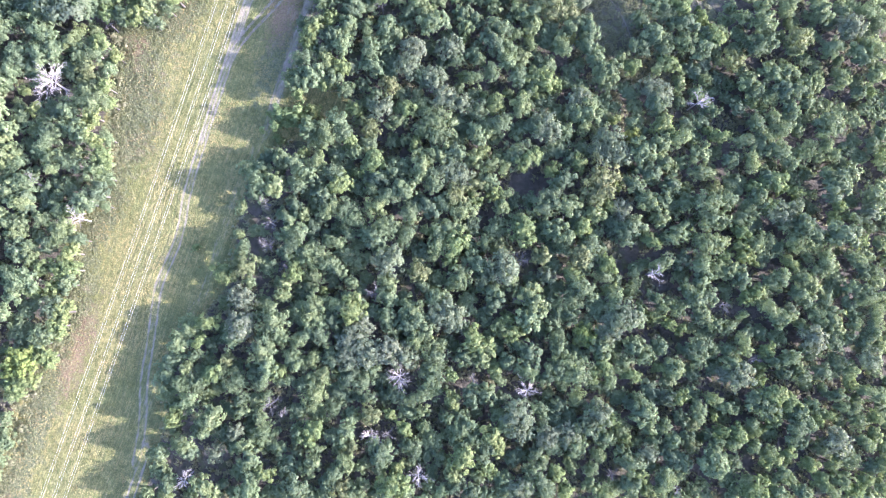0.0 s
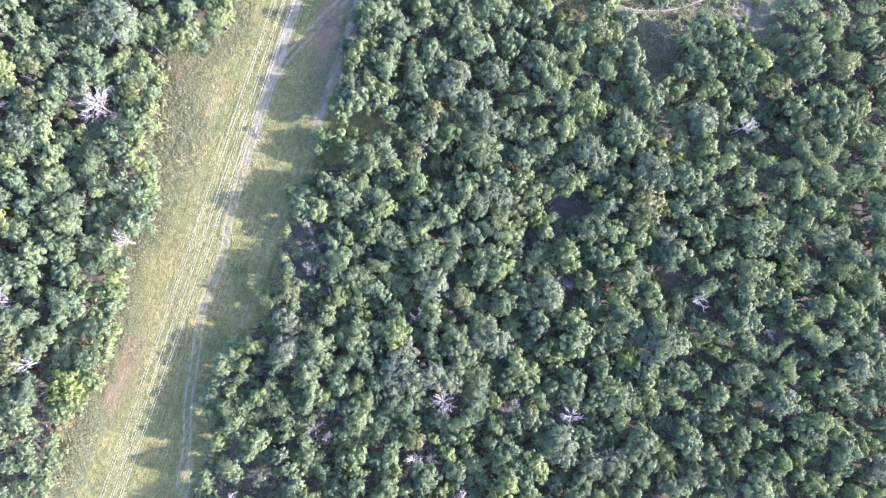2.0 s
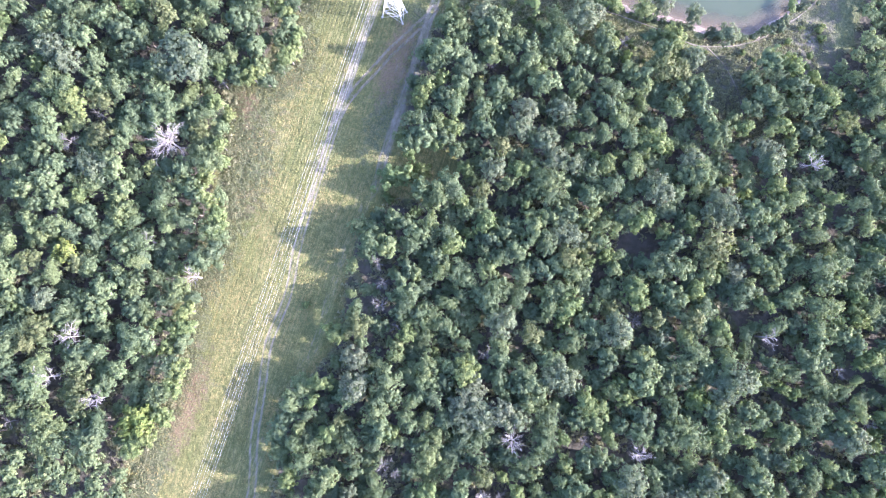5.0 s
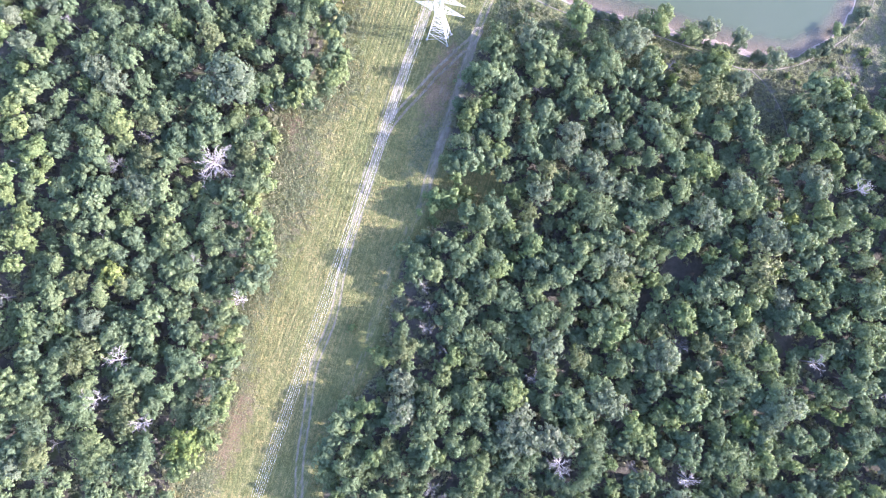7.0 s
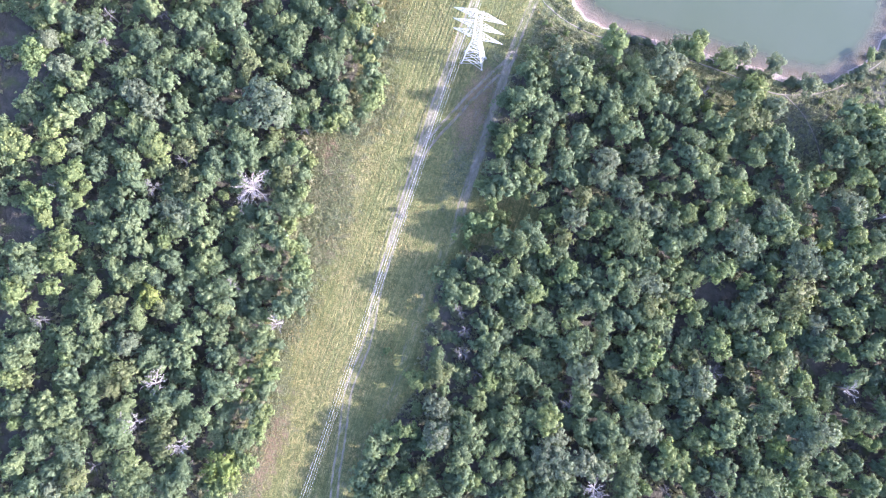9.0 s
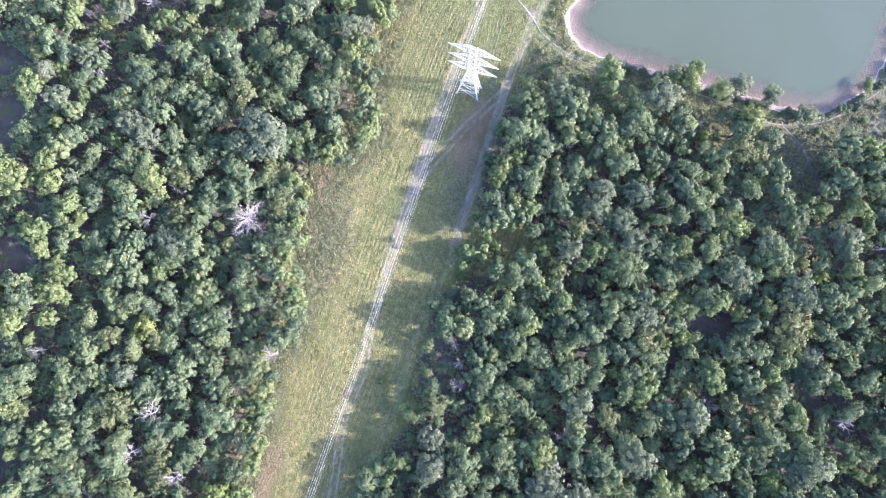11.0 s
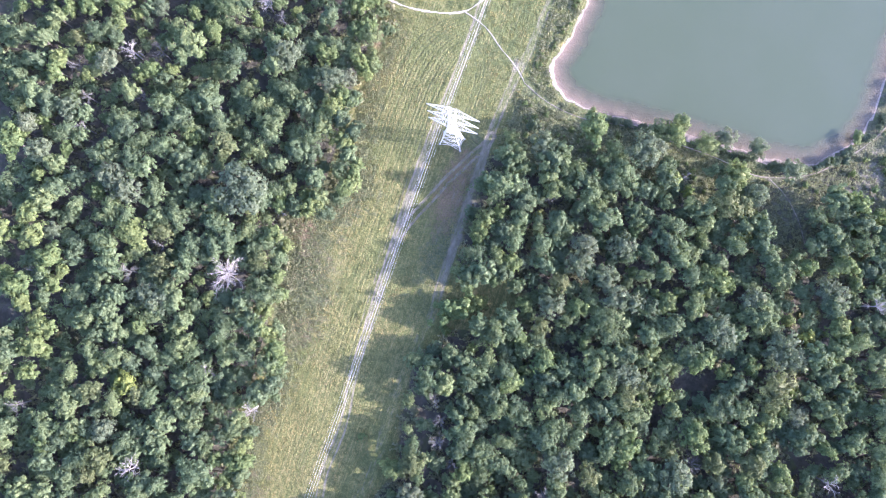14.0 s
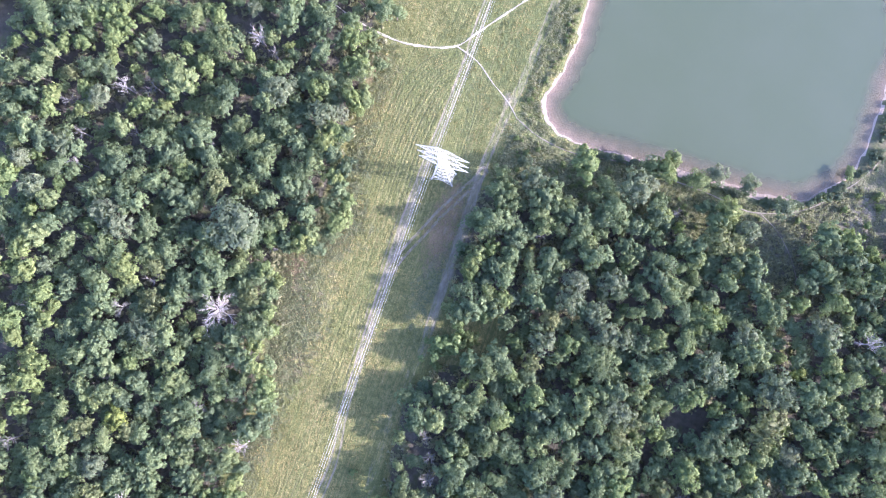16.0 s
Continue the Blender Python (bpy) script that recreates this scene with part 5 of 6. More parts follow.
plant("grey", [
    (104.1, -4.5, 2.4), (107.1, -6.6, 2.7), (106.6, -38.7, 2.4), (19.6, -91.1, 2.7), (22, -91.3, 2), (22.6, -97.5, 3.2), (51.3, -87.6, 2.4), (50.6, -92.3, 3.2),
    (54.2, -94, 3.6), (50.5, -96.8, 2.9), (52.5, -70.6, 3.2), (70.8, -77.8, 3.2), (73.8, -79.8, 2.7), (69.4, -80.5, 2.4), (81.3, -62.8, 3.6), (92.8, -61.3, 2),
    (59.6, -92.2, 3.2), (64.1, -92.1, 2.9), (64.1, -96.5, 2.9), (117.4, -51.9, 1.7), (114.4, -64.9, 3.6), (112.3, -67.8, 2.9), (111.6, -70.4, 2.4), (-110.2, -33.7, 2.4),
    (-100.9, -26.4, 2.7), (78.9, 12.4, 2.7), (26.8, -130, 1.9), (29.6, -123.3, 1.7), (95.9, -97.2, 3.2), (97.6, -100.3, 2.9), (102.2, -114.8, 2.6), (115.7, -90.8, 2.9),
])
plant("grey", [
    (110.3, -97.7, 2.6), (105.1, -100.1, 2.6), (132.1, -81.3, 1.7), (130.8, -96.2, 2.2), (147.2, -70.2, 3.2), (144.3, -71.3, 1.9), (162.7, -55.3, 2.9), (178, -55.7, 2.6),
    (175.3, -78.9, 2.9), (178.8, -80.3, 1.9), (148.8, -24.5, 2.2), (145.4, -26.4, 2.6), (137.2, -53.8, 2.6), (155.9, -50, 1.9), (168.8, -18.7, 2.2), (150.6, 28.1, 2.9),
    (150.4, 26.2, 1.9), (-96.1, -10.8, 2.7), (-88.5, 8.2, 2), (-65.4, 26.4, 1.7), (-50.9, 6.7, 3.4), (-49, 9.4, 2), (-36.9, 4.2, 3), (-33.2, 6.7, 2),
])
plant("olive", [
    (-65.1, -48.7, 2.7), (-57.2, -21.9, 3.2), (-56.2, -91.5, 2.4), (-67.1, -93.8, 2.7), (-62.2, -57.5, 2.4), (-38.8, -46.8, 2), (-83.6, -119.6, 2), (-61.1, -138.6, 2.9),
    (-60.8, -113.8, 2.4), (-59.4, -109.5, 2.7), (-44.9, -118.8, 2.4), (-42.9, -123.3, 2.4), (72.5, 7.7, 3.2), (38.2, -26.4, 2.1), (37.5, -38.6, 2), (63.7, -48.3, 2.9),
    (67.6, -43.8, 2.4), (98.8, -33, 3.2), (98.5, -36.9, 2.7), (21.9, -106.4, 1.7), (60.9, -70.7, 2.4), (78.7, -57.8, 2), (99.2, -54.3, 2.9), (77.1, 7.7, 2.9),
    (89.3, -57, 2.4), (17.7, -83.4, 2.7), (60.7, -108.6, 2.2), (58.4, -117.6, 1.9), (59.5, -127.5, 1.9), (138.7, -85.8, 1.9), (141, -91, 1.9), (172.2, -81, 1.9),
])
plant("olive", [
    (128, -25.7, 1.9), (122.8, 8.7, 2.1), (137.2, 19.5, 2.9), (139.9, 21.2, 2.2), (-106.9, -6.7, 1.8),
])
plant("bright", [
    (-111.7, -40, 3.6), (-111.6, -36.2, 2), (-108.7, -63.3, 3.9), (-101, -56.6, 2.9), (-97.8, -61.6, 3.2), (-102, -62.3, 2), (-99.3, -22, 2.4), (-102.6, -45.4, 1.7),
    (-100, -47, 1.3), (-72.4, -51.8, 3.6), (-107.8, -31.5, 1.7), (-105.6, -33.6, 1.3), (-98.2, -37, 1.7), (-85.6, -44.4, 1.7), (-67.2, -22.4, 2), (-33.8, -2.3, 2.9),
    (-22.4, -16.3, 2.4), (-23, -21.4, 2.7), (-37.2, -39.3, 2.4), (-32.7, -41.4, 1.3), (-90.4, -65, 3.2), (-101.7, -73, 1.7), (-96, -74.9, 2.7), (-87.9, -71.3, 2.4),
    (-87, -67.5, 1.7), (-94.1, -78.9, 2.4), (-88.6, -81.6, 2), (-85.6, -83.1, 2.4), (-86.3, -88, 2.7), (-83.1, -89.2, 1.3), (-93.4, -99.1, 2.7), (-85.4, -95.5, 2),
])
plant("bright", [
    (-88.4, -102, 1.3), (-51.5, -57.6, 1.5), (-61.7, -73.9, 2), (-47.8, -61.1, 1.7), (-29.7, -54, 1.7), (-25.7, -68.5, 2.7), (-86.3, -120.4, 2.4), (-81.4, -131, 1.7),
    (-74.5, -110.9, 2.4), (-66.9, -106.1, 2), (-50.5, -130.1, 1.7), (-30.9, -99.7, 2), (-25, -93.7, 2.4), (-23.5, -97.7, 2.4), (-21.8, -108.5, 2.4), (-21.9, -112.3, 2.4),
    (-21.9, -120.5, 2.4), (-24, -127.2, 2.4), (-26.2, -129.4, 2.4), (33.7, 15.5, 3.6), (17.6, -14.2, 2), (13.8, -19.9, 2.4), (14.5, -22.6, 2), (52.7, -7.7, 1.5),
    (54.2, 20.9, 2.7), (56.9, 9.6, 2.4), (73, 16, 2.7), (73.9, 12.7, 2), (105, 19.1, 2.4), (16.1, -35.7, 1.7), (21.7, -31.3, 2),
])
plant("bright", [
    (24.4, -25.8, 2.4), (31.7, -35, 1.8), (44.1, -30.9, 2.4), (33.1, -44, 2), (22.5, -50.9, 1.5), (34.4, -55.4, 2.7), (37.8, -51.1, 1.5), (40.8, -46.9, 2.9),
    (49.5, -39.1, 1.8), (55.7, -17.1, 1.3), (74, -12.6, 2.7), (77.1, -12.3, 2.4), (80.1, -12.6, 1.5), (66.2, -22.4, 2.7), (63.2, -20.9, 1.3), (67, -35.4, 2),
    (97.7, -0.9, 2.1), (97.5, -15.8, 1.5), (109.9, -13.5, 2.7), (112.9, -15.5, 2), (106.7, 2.8, 2.4), (79, -33.6, 2.7), (86, -34.3, 1.8), (91.9, -30.7, 2.1),
    (73.1, -45, 1.7), (68.7, -48.1, 1.7), (102.8, -38.6, 2), (14.1, -99.5, 2.5), (13.1, -104.6, 1.8), (19.1, -111.4, 2.4), (34.7, -105.7, 2), (30, -78.6, 2),
])
plant("bright", [
    (30.9, -81.3, 2), (39.2, -83, 1.1), (48.1, -84.9, 2.9), (60, -59.6, 1.7), (67.6, -60.7, 2.9), (67.8, -64.6, 2), (77.8, -69.6, 1.3), (83.3, -52.2, 2.9),
    (88.8, -77.8, 2.1), (86.4, -74.9, 1.7), (79.1, -82.4, 2.9), (81.8, -83.7, 2.7), (77, -93.2, 1.7), (87.5, -88.1, 2), (97.5, -46.5, 2.4), (99, -58.9, 2.4),
    (106.4, -53.3, 2.4), (109, -59.5, 1.7), (115.9, -44.1, 2.1), (118.7, -61.4, 1.3), (122.3, -63.2, 1.5), (126.8, -63.1, 1.5), (129.9, -63.5, 1.3), (105.7, -73.5, 2),
    (113.1, -78, 2.4), (111.8, -81.1, 2), (120.8, -78.7, 2), (127.9, -74.7, 1.7), (14.3, -124.5, 2.1), (40, -130.5, 2.2), (47.9, -117.1, 2.6), (65.4, -107.3, 1.5),
])
plant("bright", [
    (69.9, -109.5, 1.9), (71, -119.4, 1.9), (71.6, -123.2, 2.9), (79.2, -98.9, 2.2), (91.5, -104.5, 2.9), (93.9, -106.9, 1.9), (86.2, -111.3, 2.9), (92.5, -112.2, 2.2),
    (118.8, -91.3, 2.2), (124.8, -94.8, 1.5), (134.8, -80.4, 1.9), (129.9, -101.9, 1.9), (109.8, -108.1, 2.2), (113.4, -111.6, 1.9), (133, -104.6, 1.9), (144.4, -81.8, 1.3),
    (146.9, -85.4, 1.7), (151.3, -84.4, 2.2), (157.9, -97, 2.2), (152.3, -61.9, 1.9), (152.8, -66.3, 1.3), (153.1, -69.9, 1.5), (174.8, -60.5, 2.2), (175.7, -63.4, 1.7),
    (156.9, -72.3, 2.9), (160.7, -72.5, 2.6), (159.1, -77.5, 2.2), (169.8, -75, 1.7), (172.2, -72.8, 1.7), (184.2, -69.6, 1.7), (185.3, -73.7, 1.9), (155.9, -82.5, 1.7),
])
plant("bright", [
    (161.3, -87.8, 2.2), (165.1, -85.5, 1.9), (170.5, -86, 1.9), (175, -88.6, 2.2), (159.3, -96.5, 2.6), (161.3, -93.3, 1.3), (185.5, -85.6, 1.7), (184.2, -88.9, 1.7),
    (137.8, -21.7, 1.9), (142.8, -25.6, 1.9), (141.8, -19, 2.9), (145.8, -19.8, 1.7), (148.9, -19.6, 1.5), (152.7, -33.3, 1.7), (137.5, -34.3, 1.9), (139.3, -37.7, 1.9),
    (140.5, -40.4, 1.7), (144, -40.8, 1.1), (135.8, -41.9, 1.7), (152.5, -38, 1.9), (151.5, -45.3, 1.3), (145.6, -48.8, 2.2), (143.6, -50.2, 1.7), (160.4, -13.4, 1.7),
    (160.6, -19.7, 1.7), (160.7, -22.8, 1.7), (162.3, -28.5, 1.7), (167.3, -26.9, 1.9), (111.3, 18, 1.7), (113.2, 16.9, 1.3), (116.1, 13.3, 2.6), (125.7, -11.7, 2.2),
])
plant("bright", [
    (122.2, -10.9, 1.3), (131.5, 0.2, 1.7), (161, 13.6, 1.3), (167.8, -3, 1.7), (-122, -1, 1.3), (-125.2, -3.8, 1.3), (-118.2, 2.1, 1.7), (-108.8, -14.5, 2.4),
    (-108.3, -17.6, 2.4), (-111.5, 0.2, 2), (-107.1, 2, 2.4), (-106.8, 9.4, 2), (-102.8, 11.9, 2.4), (-98.9, 6.5, 2.7), (-97.9, 10.2, 2.4), (-99.6, 4.3, 1.7),
    (-99.5, 14.5, 2), (-101.2, -10.5, 2), (-100.8, -15.4, 1.7), (-97.1, 0.1, 1.7), (-94.1, 13.8, 1.3), (-91, 16.6, 1.7), (-93.8, 4.6, 1.5), (-90.7, -0.2, 1.3),
    (-79.1, 9.8, 1.5), (-72.3, 6.6, 2.4), (-73.8, 21.2, 2.4), (-77.2, 22.3, 2), (-62.3, 14, 1.7), (-84.2, -8.7, 2), (-86.2, -10.2, 2), (-79.1, -6.9, 1.7),
])
plant("bright", [
    (-73.5, 0, 1.3), (-52.9, 19.8, 1.3), (-55.4, 13.1, 1.3), (-41.1, 11, 2.4), (-37.6, 27.9, 2.7), (-34.8, 28.6, 2), (-32, 12.1, 2), (-29.4, 9.7, 1.7),
])
plant("bright", [(102.3, 38.2, 1.5)], low=0.45)
plant("bright", [(13.1, -86.9, 2.6)], low=0.75)


# the part of the wood that lies open to view
SEEN = [(-139, 7), (-110, 30), (98, 89), (130, 75), (161, 43), (197, -89), (190, -95), (-23, -159), (-80, -157), (-130, -40)]


def fill_wood():
    """Understorey trees in the room that the tall ones leave, and added trees out of view all round."""
    pts = np.array(PLANTED)
    taken = [tuple(p) for p in pts]
    grid = {}

    def put(x, y, r):
        grid.setdefault((int(x // 8), int(y // 8)), []).append((x, y, r))

    def free(x, y, r, gap):
        cx, cy = int(x // 8), int(y // 8)
        return all((x - a) ** 2 + (y - b) ** 2 > (gap * (r + q)) ** 2 for i in (-1, 0, 1) for j in (-1, 0, 1) for a, b, q in grid.get((cx + i, cy + j), ()))

    for p in taken + [(a, b, 0.8 * q) for a, b, q in SNAGS_EAST + SNAGS_WEST]:
        put(*p)
    near, far = [], []
    xs, ys, rs = rng.uniform(-190, 250, 30000), rng.uniform(-200, 140, 30000), rng.uniform(1.5, 3.0, 30000)
    edge = line_distance(xs, ys, SEEN + SEEN[:1])
    within = inside(xs, ys, SEEN) | (edge < 6)
    ok = wooded(xs, ys) & (within | (edge < 24))
    for x, y, r, core in zip(xs[ok], ys[ok], rs[ok], within[ok]):
        if free(x, y, r if core else r + 1.0, 0.80):
            put(x, y, r)
            (near if core else far).append((round(x, 1), round(y, 1), round(r, 1)))
    near.sort(key=lambda p: np.hypot((p[0] - 30) / 1.5, p[1] + 50))
    return near, far


near, far = fill_wood()
rest, near = near[280:], near[:280]
plant("under", near, low=0.66)


def joined_wood(name, rows, label, **kw):
    """Trees too many to tell apart, or added out of view: one mass of leaves."""
    base = [crown_parts(900 + i, **kw)[:2] for i in range(5)]
    leaves, pts, tris, n = [], [], [], 0
    for i, (x, y, r) in enumerate(rows):
        s = 1.25 * r / 3.5
        k, at = np.array([s, s, 0.7 * s ** 0.6]), np.array([x, y, 0])
        quads, (mass, f) = base[i % 5]
        leaves.append(np.stack([quads[0] * k + at, quads[1]]))
        pts.append(mass * k + at)
        tris.append(f + n)
        n += len(mass)
    ob = new(name, leaf_mesh(name, np.concatenate(leaves, 1), LEAVES["green"], (np.concatenate(pts), np.concatenate(tris))))
    tagged(ob, label, "woodland", kind="stuff")


joined_wood("understorey", rest, "smaller green trees filling the wood between taller crowns", big=22, small=14, leaves=760, size=0.3)
# Unseen trees added beyond the visible wood, to close off the light there
joined_wood("far_woods", far, "green broadleaf woodland added out of view around the wood", big=8, small=2, leaves=330, size=0.7)


# ---------- dead trees ----------
def branch(s, g, start, way, length, thick, depth):
    pts, radii = [start], [thick]
    p, d = Vector(start), Vector(way).normalized()
    steps = 4 if depth > 1 else 2
    for i in range(steps):
        d = (d + Vector(g.normal(size=3)) * (0.13 if depth > 1 else 0.2) + Vector((0, 0, 0.02))).normalized()
        p = p + d * (length / steps)
        pts.append(p.copy())
        radii.append(thick * (1 - 0.7 * (i + 1) / steps) + 0.008)
        if depth > 0:
            for _ in range(2):
                side = Vector(g.normal(size=3))
                side = (d + (side - d * side.dot(d)).normalized() * g.uniform(0.45, 0.9)).normalized()
                branch(s, g, p.copy(), side, length * g.uniform(0.35, 0.6), max(radii[-1] * 0.8, 0.03), depth - 1)
    s.tube(pts, radii, 3 if depth < 2 else 5)


def build_snag(x, y, r, seed, label):
    """A bare dead tree whose limbs spread to about r."""
    g = np.random.default_rng(seed)
    root = tagged(new("dead_tree"), label, "dead tree", group="dead trees")
    root.location = (x, y, 0)
    tall = 5.0 + 0.7 * r
    t = Soup()
    t.tube([(0, 0, -0.4), (0, 0, 0.3), (0.1, 0.05, tall * 0.5), (0.15, 0.1, tall)], [0.3, 0.24, 0.19, 0.08], 7)
    wood = DEADWOOD if r > 2.5 else DEADTWIGS
    t.make("trunk", wood, root)
    n = 17 if r > 5 else (8 if r > 2.4 else 6)
    for k in range(n):
        az = 2 * math.pi * k / n + g.normal() * 0.25
        up = g.uniform(0.05, 1.3)
        b = Soup()
        branch(b, g, Vector((0.13, 0.08, tall * g.uniform(0.7, 0.99))), Vector((math.cos(az), math.sin(az), up)), r * g.uniform(0.45, 0.95), 0.03 + 0.011 * r, 2)
        b.make("limb", wood, root)


for i, (x, y, r) in enumerate(SNAGS_EAST + SNAGS_WEST):
    build_snag(x, y, r, 500 + i, "large bleached dead tree with wide bare limbs" if r > 5 else "bare grey dead tree with brittle limbs")


# ---------- shrubs, grass and scrub ----------
def build_shrubs(name, label, rows, kind, group):
    made = []
    for i in range(4):
        corners, cores, _ = crown_parts(700 + i + len(name), big=14, small=10, leaves=900, size=0.26, squat=0.8, lift=2.2)
        made.append(leaf_mesh("leaves", corners, LEAVES[kind], cores))
    for x, y, r in rows:
        root = tagged(new(name), label, "shrub", group=group)
        s = r / 3.5
        root.matrix_basis = pose(x, y, float(height(np.array([x]), np.array([y]))[0]), 0, 0, random.uniform(0, 360)) @ Matrix.Diagonal((s, s, s * 1.1, 1))
        new("foliage", random.choice(made)).parent = root
        st = Soup()
        for k in range(3):
            st.tube([(0.2 * k - 0.2, 0.1 * k, -0.6), (0.5 * k - 0.5, 0.3 * k, 2.2)], [0.12, 0.06], 5)
        st.make("stem", BARK, root)


build_shrubs("bush", "rounded green bush on the open ride", [(14.6, -42.6, 4.7), (14.2, -48.4, 1.7), (20.2, -38.6, 2.9), (2.7, -82.7, 1.3)], "bright", "bushes on the ride")
bank_rows = []
for _ in range(110):
    x = rng.uniform(34, 103)
    line_y = np.interp(x, [30, 49, 59, 73, 83, 93, 100], [20.6, 22.3, 22.6, 23.3, 23.6, 25.8, 31.5])
    bank_rows.append((round(x, 1), round(line_y - abs(rng.normal()) * 0.5, 1), round(rng.uniform(0.5, 1.4), 2)))
for _ in range(50):
    y = rng.uniform(29, 62)
    bank_rows.append((round(float(np.interp(y, [29, 34, 41, 48, 62], [97.5, 101.5, 106, 107.3, 108])) + abs(rng.normal()) * 1.3, 1), round(y, 1), round(rng.uniform(0.5, 1.2), 2)))
build_shrubs("bank_shrub", "low green shrub on the pond's bank", bank_rows, "grey", "shrubs on the bank")
scrub_rows = []
for _ in range(400):
    x, y = rng.uniform(12, 84), rng.uniform(8, 19.5)
    if FOOT_CLEAR(np.array([x]), np.array([y]))[0] > 1.4:
        scrub_rows.append((round(x, 1), round(y, 1), round(rng.uniform(0.4, 1.1), 2)))
scrub_rows = scrub_rows[:55]
for _ in range(26):
    x, y = rng.uniform(91, 114), rng.uniform(13, 36)
    if FOOT_CLEAR(np.array([x]), np.array([y]))[0] > 1.2 and not inside(np.array([x]), np.array([y]), SHORE)[0]:
        scrub_rows.append((round(x, 1), round(y, 1), round(rng.uniform(0.4, 1.3), 2)))
for _ in range(22):
    y = rng.uniform(24, 64)
    x = float(np.interp(y, [24, 28, 34, 42, 53, 64], [20.5, 15, 16.5, 18.8, 19.6, 18.5])) - abs(rng.normal()) * 1.2
    if FOOT_CLEAR(np.array([x]), np.array([y]))[0] > 0.9:
        scrub_rows.append((round(x, 1), round(y, 1), round(rng.uniform(0.3, 0.8), 2)))
build_shrubs("scrub_bush", "scrubby dull green bush at the wood's edge", scrub_rows, "bright", "scrub at the wood's edge")


def blade_material(name, a, b, c):
    m = Mat(name)
    geo = m.node("ShaderNodeNewGeometry")
    col = m.mix(geo.outputs["Random Per Island"], a, b)
    col = m.mix(m.ramp(m.noise(0.12, 4), 0.45, 0.62), col, c)
    return m.done(col, 0.8, spec=0.15)


def build_tufts(name, label, pts, tall, wide, blades, material):
    """Tufts of leaning blades, one mesh."""
    n = len(pts)
    at = np.repeat(pts, blades, 0)
    k = len(at)
    az = rng.uniform(0, 6.283, k)
    lean = rng.uniform(0.4, 1.5, k)
    h = tall * rng.uniform(0.6, 1.3, k)
    out = np.stack([np.cos(az), np.sin(az), np.zeros(k)], 1)
    side = np.stack([-np.sin(az), np.cos(az), np.zeros(k)], 1) * wide
    base = at + out * 0.05
    tip = at + out * (h * lean)[:, None] + np.array([0, 0, 1]) * h[:, None]
    v = np.stack([base - side, base + side, tip], 1).reshape(-1, 3)
    me = bpy.data.meshes.new(name)
    me.vertices.add(3 * k)
    me.vertices.foreach_set("co", v.astype(np.float32).ravel())
    me.loops.add(3 * k)
    me.loops.foreach_set("vertex_index", np.arange(3 * k, dtype=np.int32))
    me.polygons.add(k)
    me.polygons.foreach_set("loop_start", np.arange(0, 3 * k, 3, dtype=np.int32))
    me.materials.append(material)
    me.update(calc_edges=True)
    tagged(new(name, me), label, "grass", kind="stuff")


def scatter(n, box, keep):
    x, y = rng.uniform(box[0], box[1], n), rng.uniform(box[2], box[3], n)
    ok = keep(x, y)
    x, y = x[ok], y[ok]
    return np.stack([x, y, height(x, y) - 0.02], 1)


def open_grass(x, y):
    trodden = np.minimum(line_distance(x, y, TRACK_WEST), line_distance(x, y, TRACK_EAST) + 0.3) < 1.5
    wet = inside(x, y, SHORE) | (line_distance(x, y, SHORE + SHORE[:1]) < 1.6)
    east = np.where(y > 13, 22, along(EDGE_EAST, y) + 1)
    return (x > along(EDGE_WEST, y) - 1) & (x < east) & ~trodden & ~wet & (FOOT_CLEAR(x, y) > 0.9) & (scored(x, y) < 0.28)


GRASS = blade_material("grass_blades", (0.115, 0.125, 0.042), (0.205, 0.185, 0.07), (0.245, 0.20, 0.085))
HEATH = blade_material("rough_stems", (0.11, 0.125, 0.062), (0.20, 0.192, 0.11), (0.19, 0.17, 0.095))
build_tufts("grass", "tussocky yellow-green grass of the mown ride", scatter(60000, (-40, 24, -165, 75), open_grass), 0.15, 0.09, 4, GRASS)
build_tufts("tussocks", "coarse tussocks standing out of the ride's grass",
            scatter(10500, (-34, 20, -165, 72), lambda x, y: open_grass(x, y) & (np.sin(x * 0.7 + 2 * np.sin(y * 0.31)) + np.sin(y * 0.55 + x * 0.2) > -0.4)), 0.27, 0.13, 6, GRASS)
build_tufts("heath", "rough brownish heath and dry stems along the wood's edge",
            scatter(18000, (-42, -10, -165, 30), lambda x, y: open_grass(x, y) & (x < along(EDGE_WEST, y) + np.interp(y, [-72, -60, -28, -12], [9, 15, 18, 9]) * rng.random(len(x)) ** 0.6)), 0.17, 0.2, 5, HEATH)


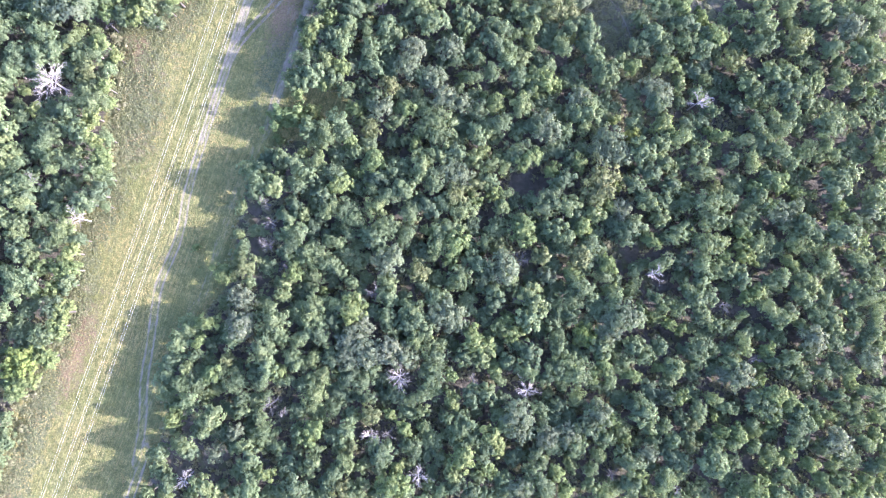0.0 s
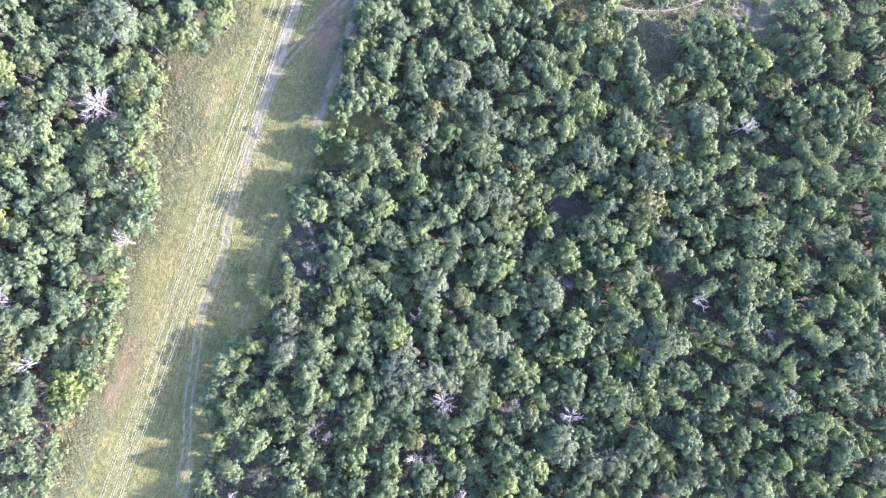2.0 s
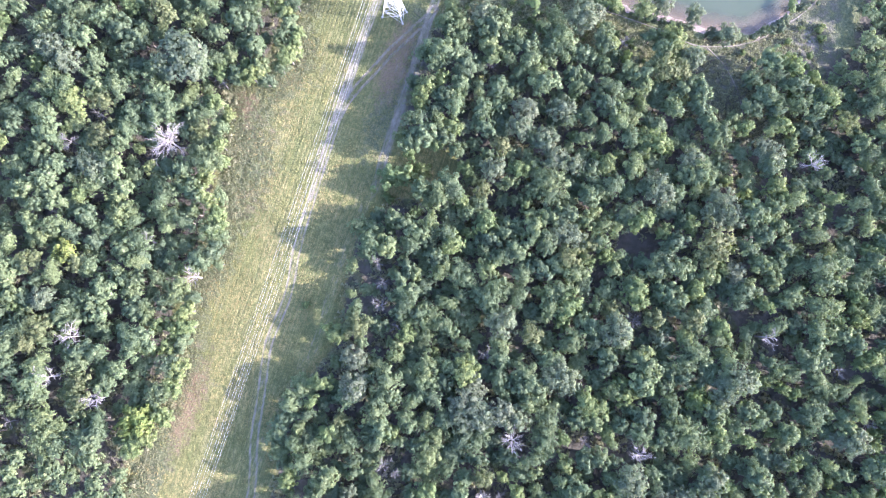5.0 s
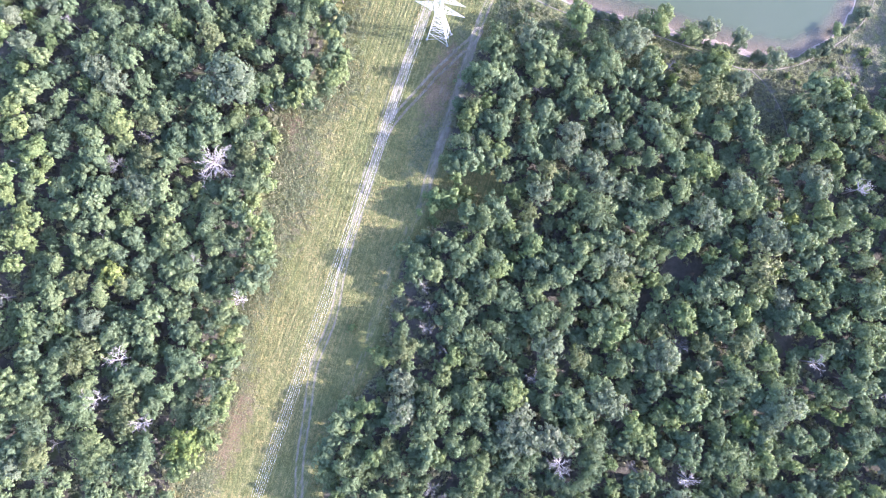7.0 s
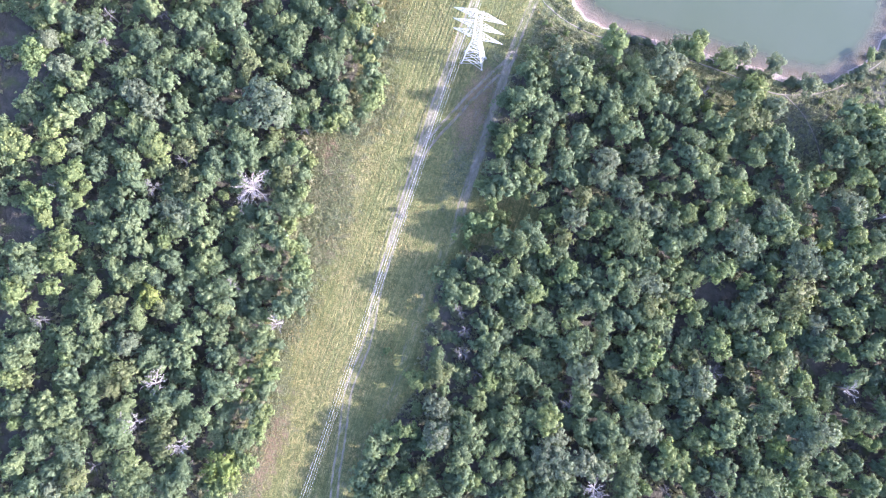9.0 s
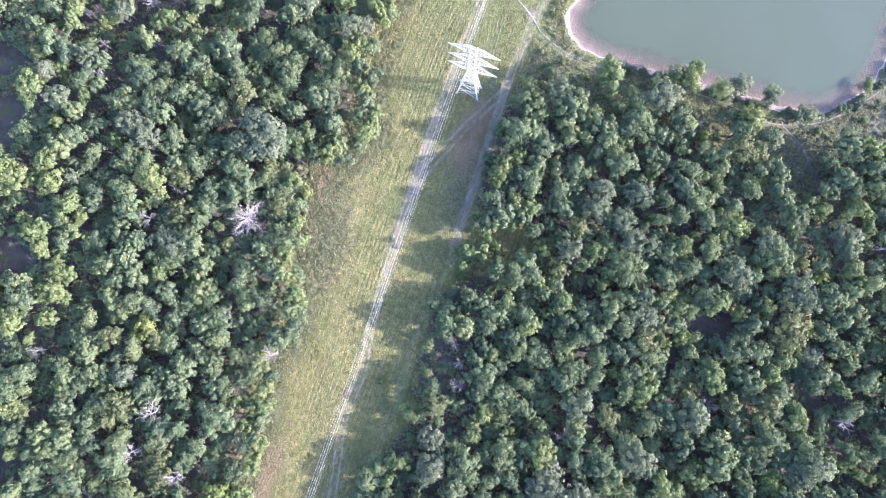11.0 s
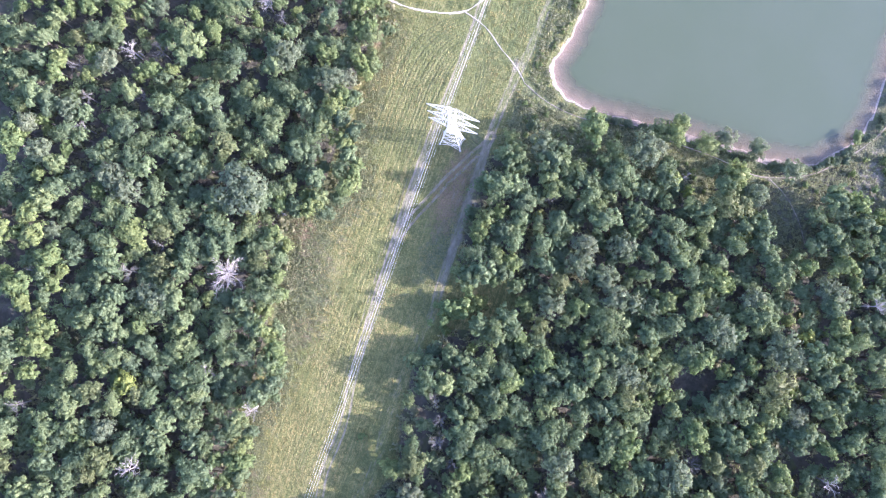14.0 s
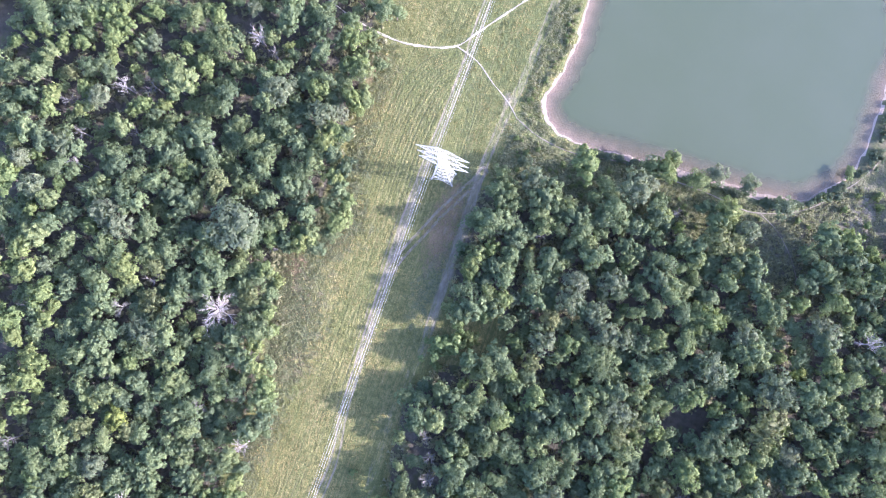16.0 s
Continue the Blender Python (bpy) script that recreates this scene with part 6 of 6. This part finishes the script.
def joined_clumps(name, label, category, rows, leaves, size, kind):
    """Low clumps of leaves, too many to count: one mesh."""
    base = []
    for i in range(6):
        g = np.random.default_rng(1300 + i)
        base.append(leaf_cloud(g.normal(size=(6, 3)) * np.array([0.5, 0.5, 0.12]) + np.array([0, 0, 0.45]), 0.3 + 0.35 * g.random(6), leaves, size, 0.9, g))
    soup = []
    for i, (x, y, r) in enumerate(rows):
        c, f = base[i % 6]
        soup.append(np.stack([c * np.array([r, r, 0.7 * r]) + np.array([x, y, 0]), f]))
    tagged(new(name, leaf_mesh(name, np.concatenate(soup, 1), LEAVES[kind])), label, category, kind="stuff")


# heather and bramble along the west edge of the ride
hx, hy, hr = rng.uniform(-40, -8, 12000), rng.uniform(-165, 34, 12000), rng.uniform(0.22, 0.5, 12000)
off = hx - along(EDGE_WEST, hy)
thick = np.interp(hy, [-165, -100, -72, -60, -28, -12, 10, 34], [5, 6, 8, 13, 16, 9, 6, 5])
keep = open_grass(hx, hy) & (off < thick * rng.random(12000) ** 0.7) & (off > -1)
joined_clumps("heather", "grey-green heather and bramble clumps in rough grass", "heather", list(zip(hx[keep], hy[keep], hr[keep])), 30, 0.27, "heather")
# low growth on the floor of the wood, where the crowns leave it open
crowns = np.array(PLANTED + rest)
ux, uy, ur = rng.uniform(-135, 190, 24000), rng.uniform(-155, 80, 24000), rng.uniform(0.6, 1.5, 24000)
ok = wooded(ux, uy) & inside(ux, uy, SEEN)
ux, uy, ur = ux[ok], uy[ok], ur[ok]
open_sky = np.array([np.all(np.hypot(crowns[:, 0] - a, crowns[:, 1] - b) > 0.85 * crowns[:, 2]) for a, b in zip(ux, uy)])
joined_clumps("undergrowth", "low dull green undergrowth on the wood's floor", "undergrowth", list(zip(ux[open_sky], uy[open_sky], ur[open_sky]))[:5500], 26, 0.3, "heather")
# rough growth between the wood and the pond
bx, by, br = rng.uniform(11, 114, 9500), rng.uniform(-2, 66, 9500), rng.uniform(0.3, 0.8, 9500)
rough = (((bx > 84) & (by < 36)) | ((by > 4) & (by < 21.5)) | ((bx < 24) & (bx > 13.5 - 0.02 * by) & (by > 21))) & (FOOT_CLEAR(bx, by) > 0.8) & (line_distance(bx, by, SHORE + SHORE[:1]) > 1.2) & ~inside(bx, by, SHORE)
joined_clumps("bank_scrub", "low rough bramble and bracken between wood and pond", "scrub", list(zip(bx[rough], by[rough], br[rough])), 26, 0.27, "heather")
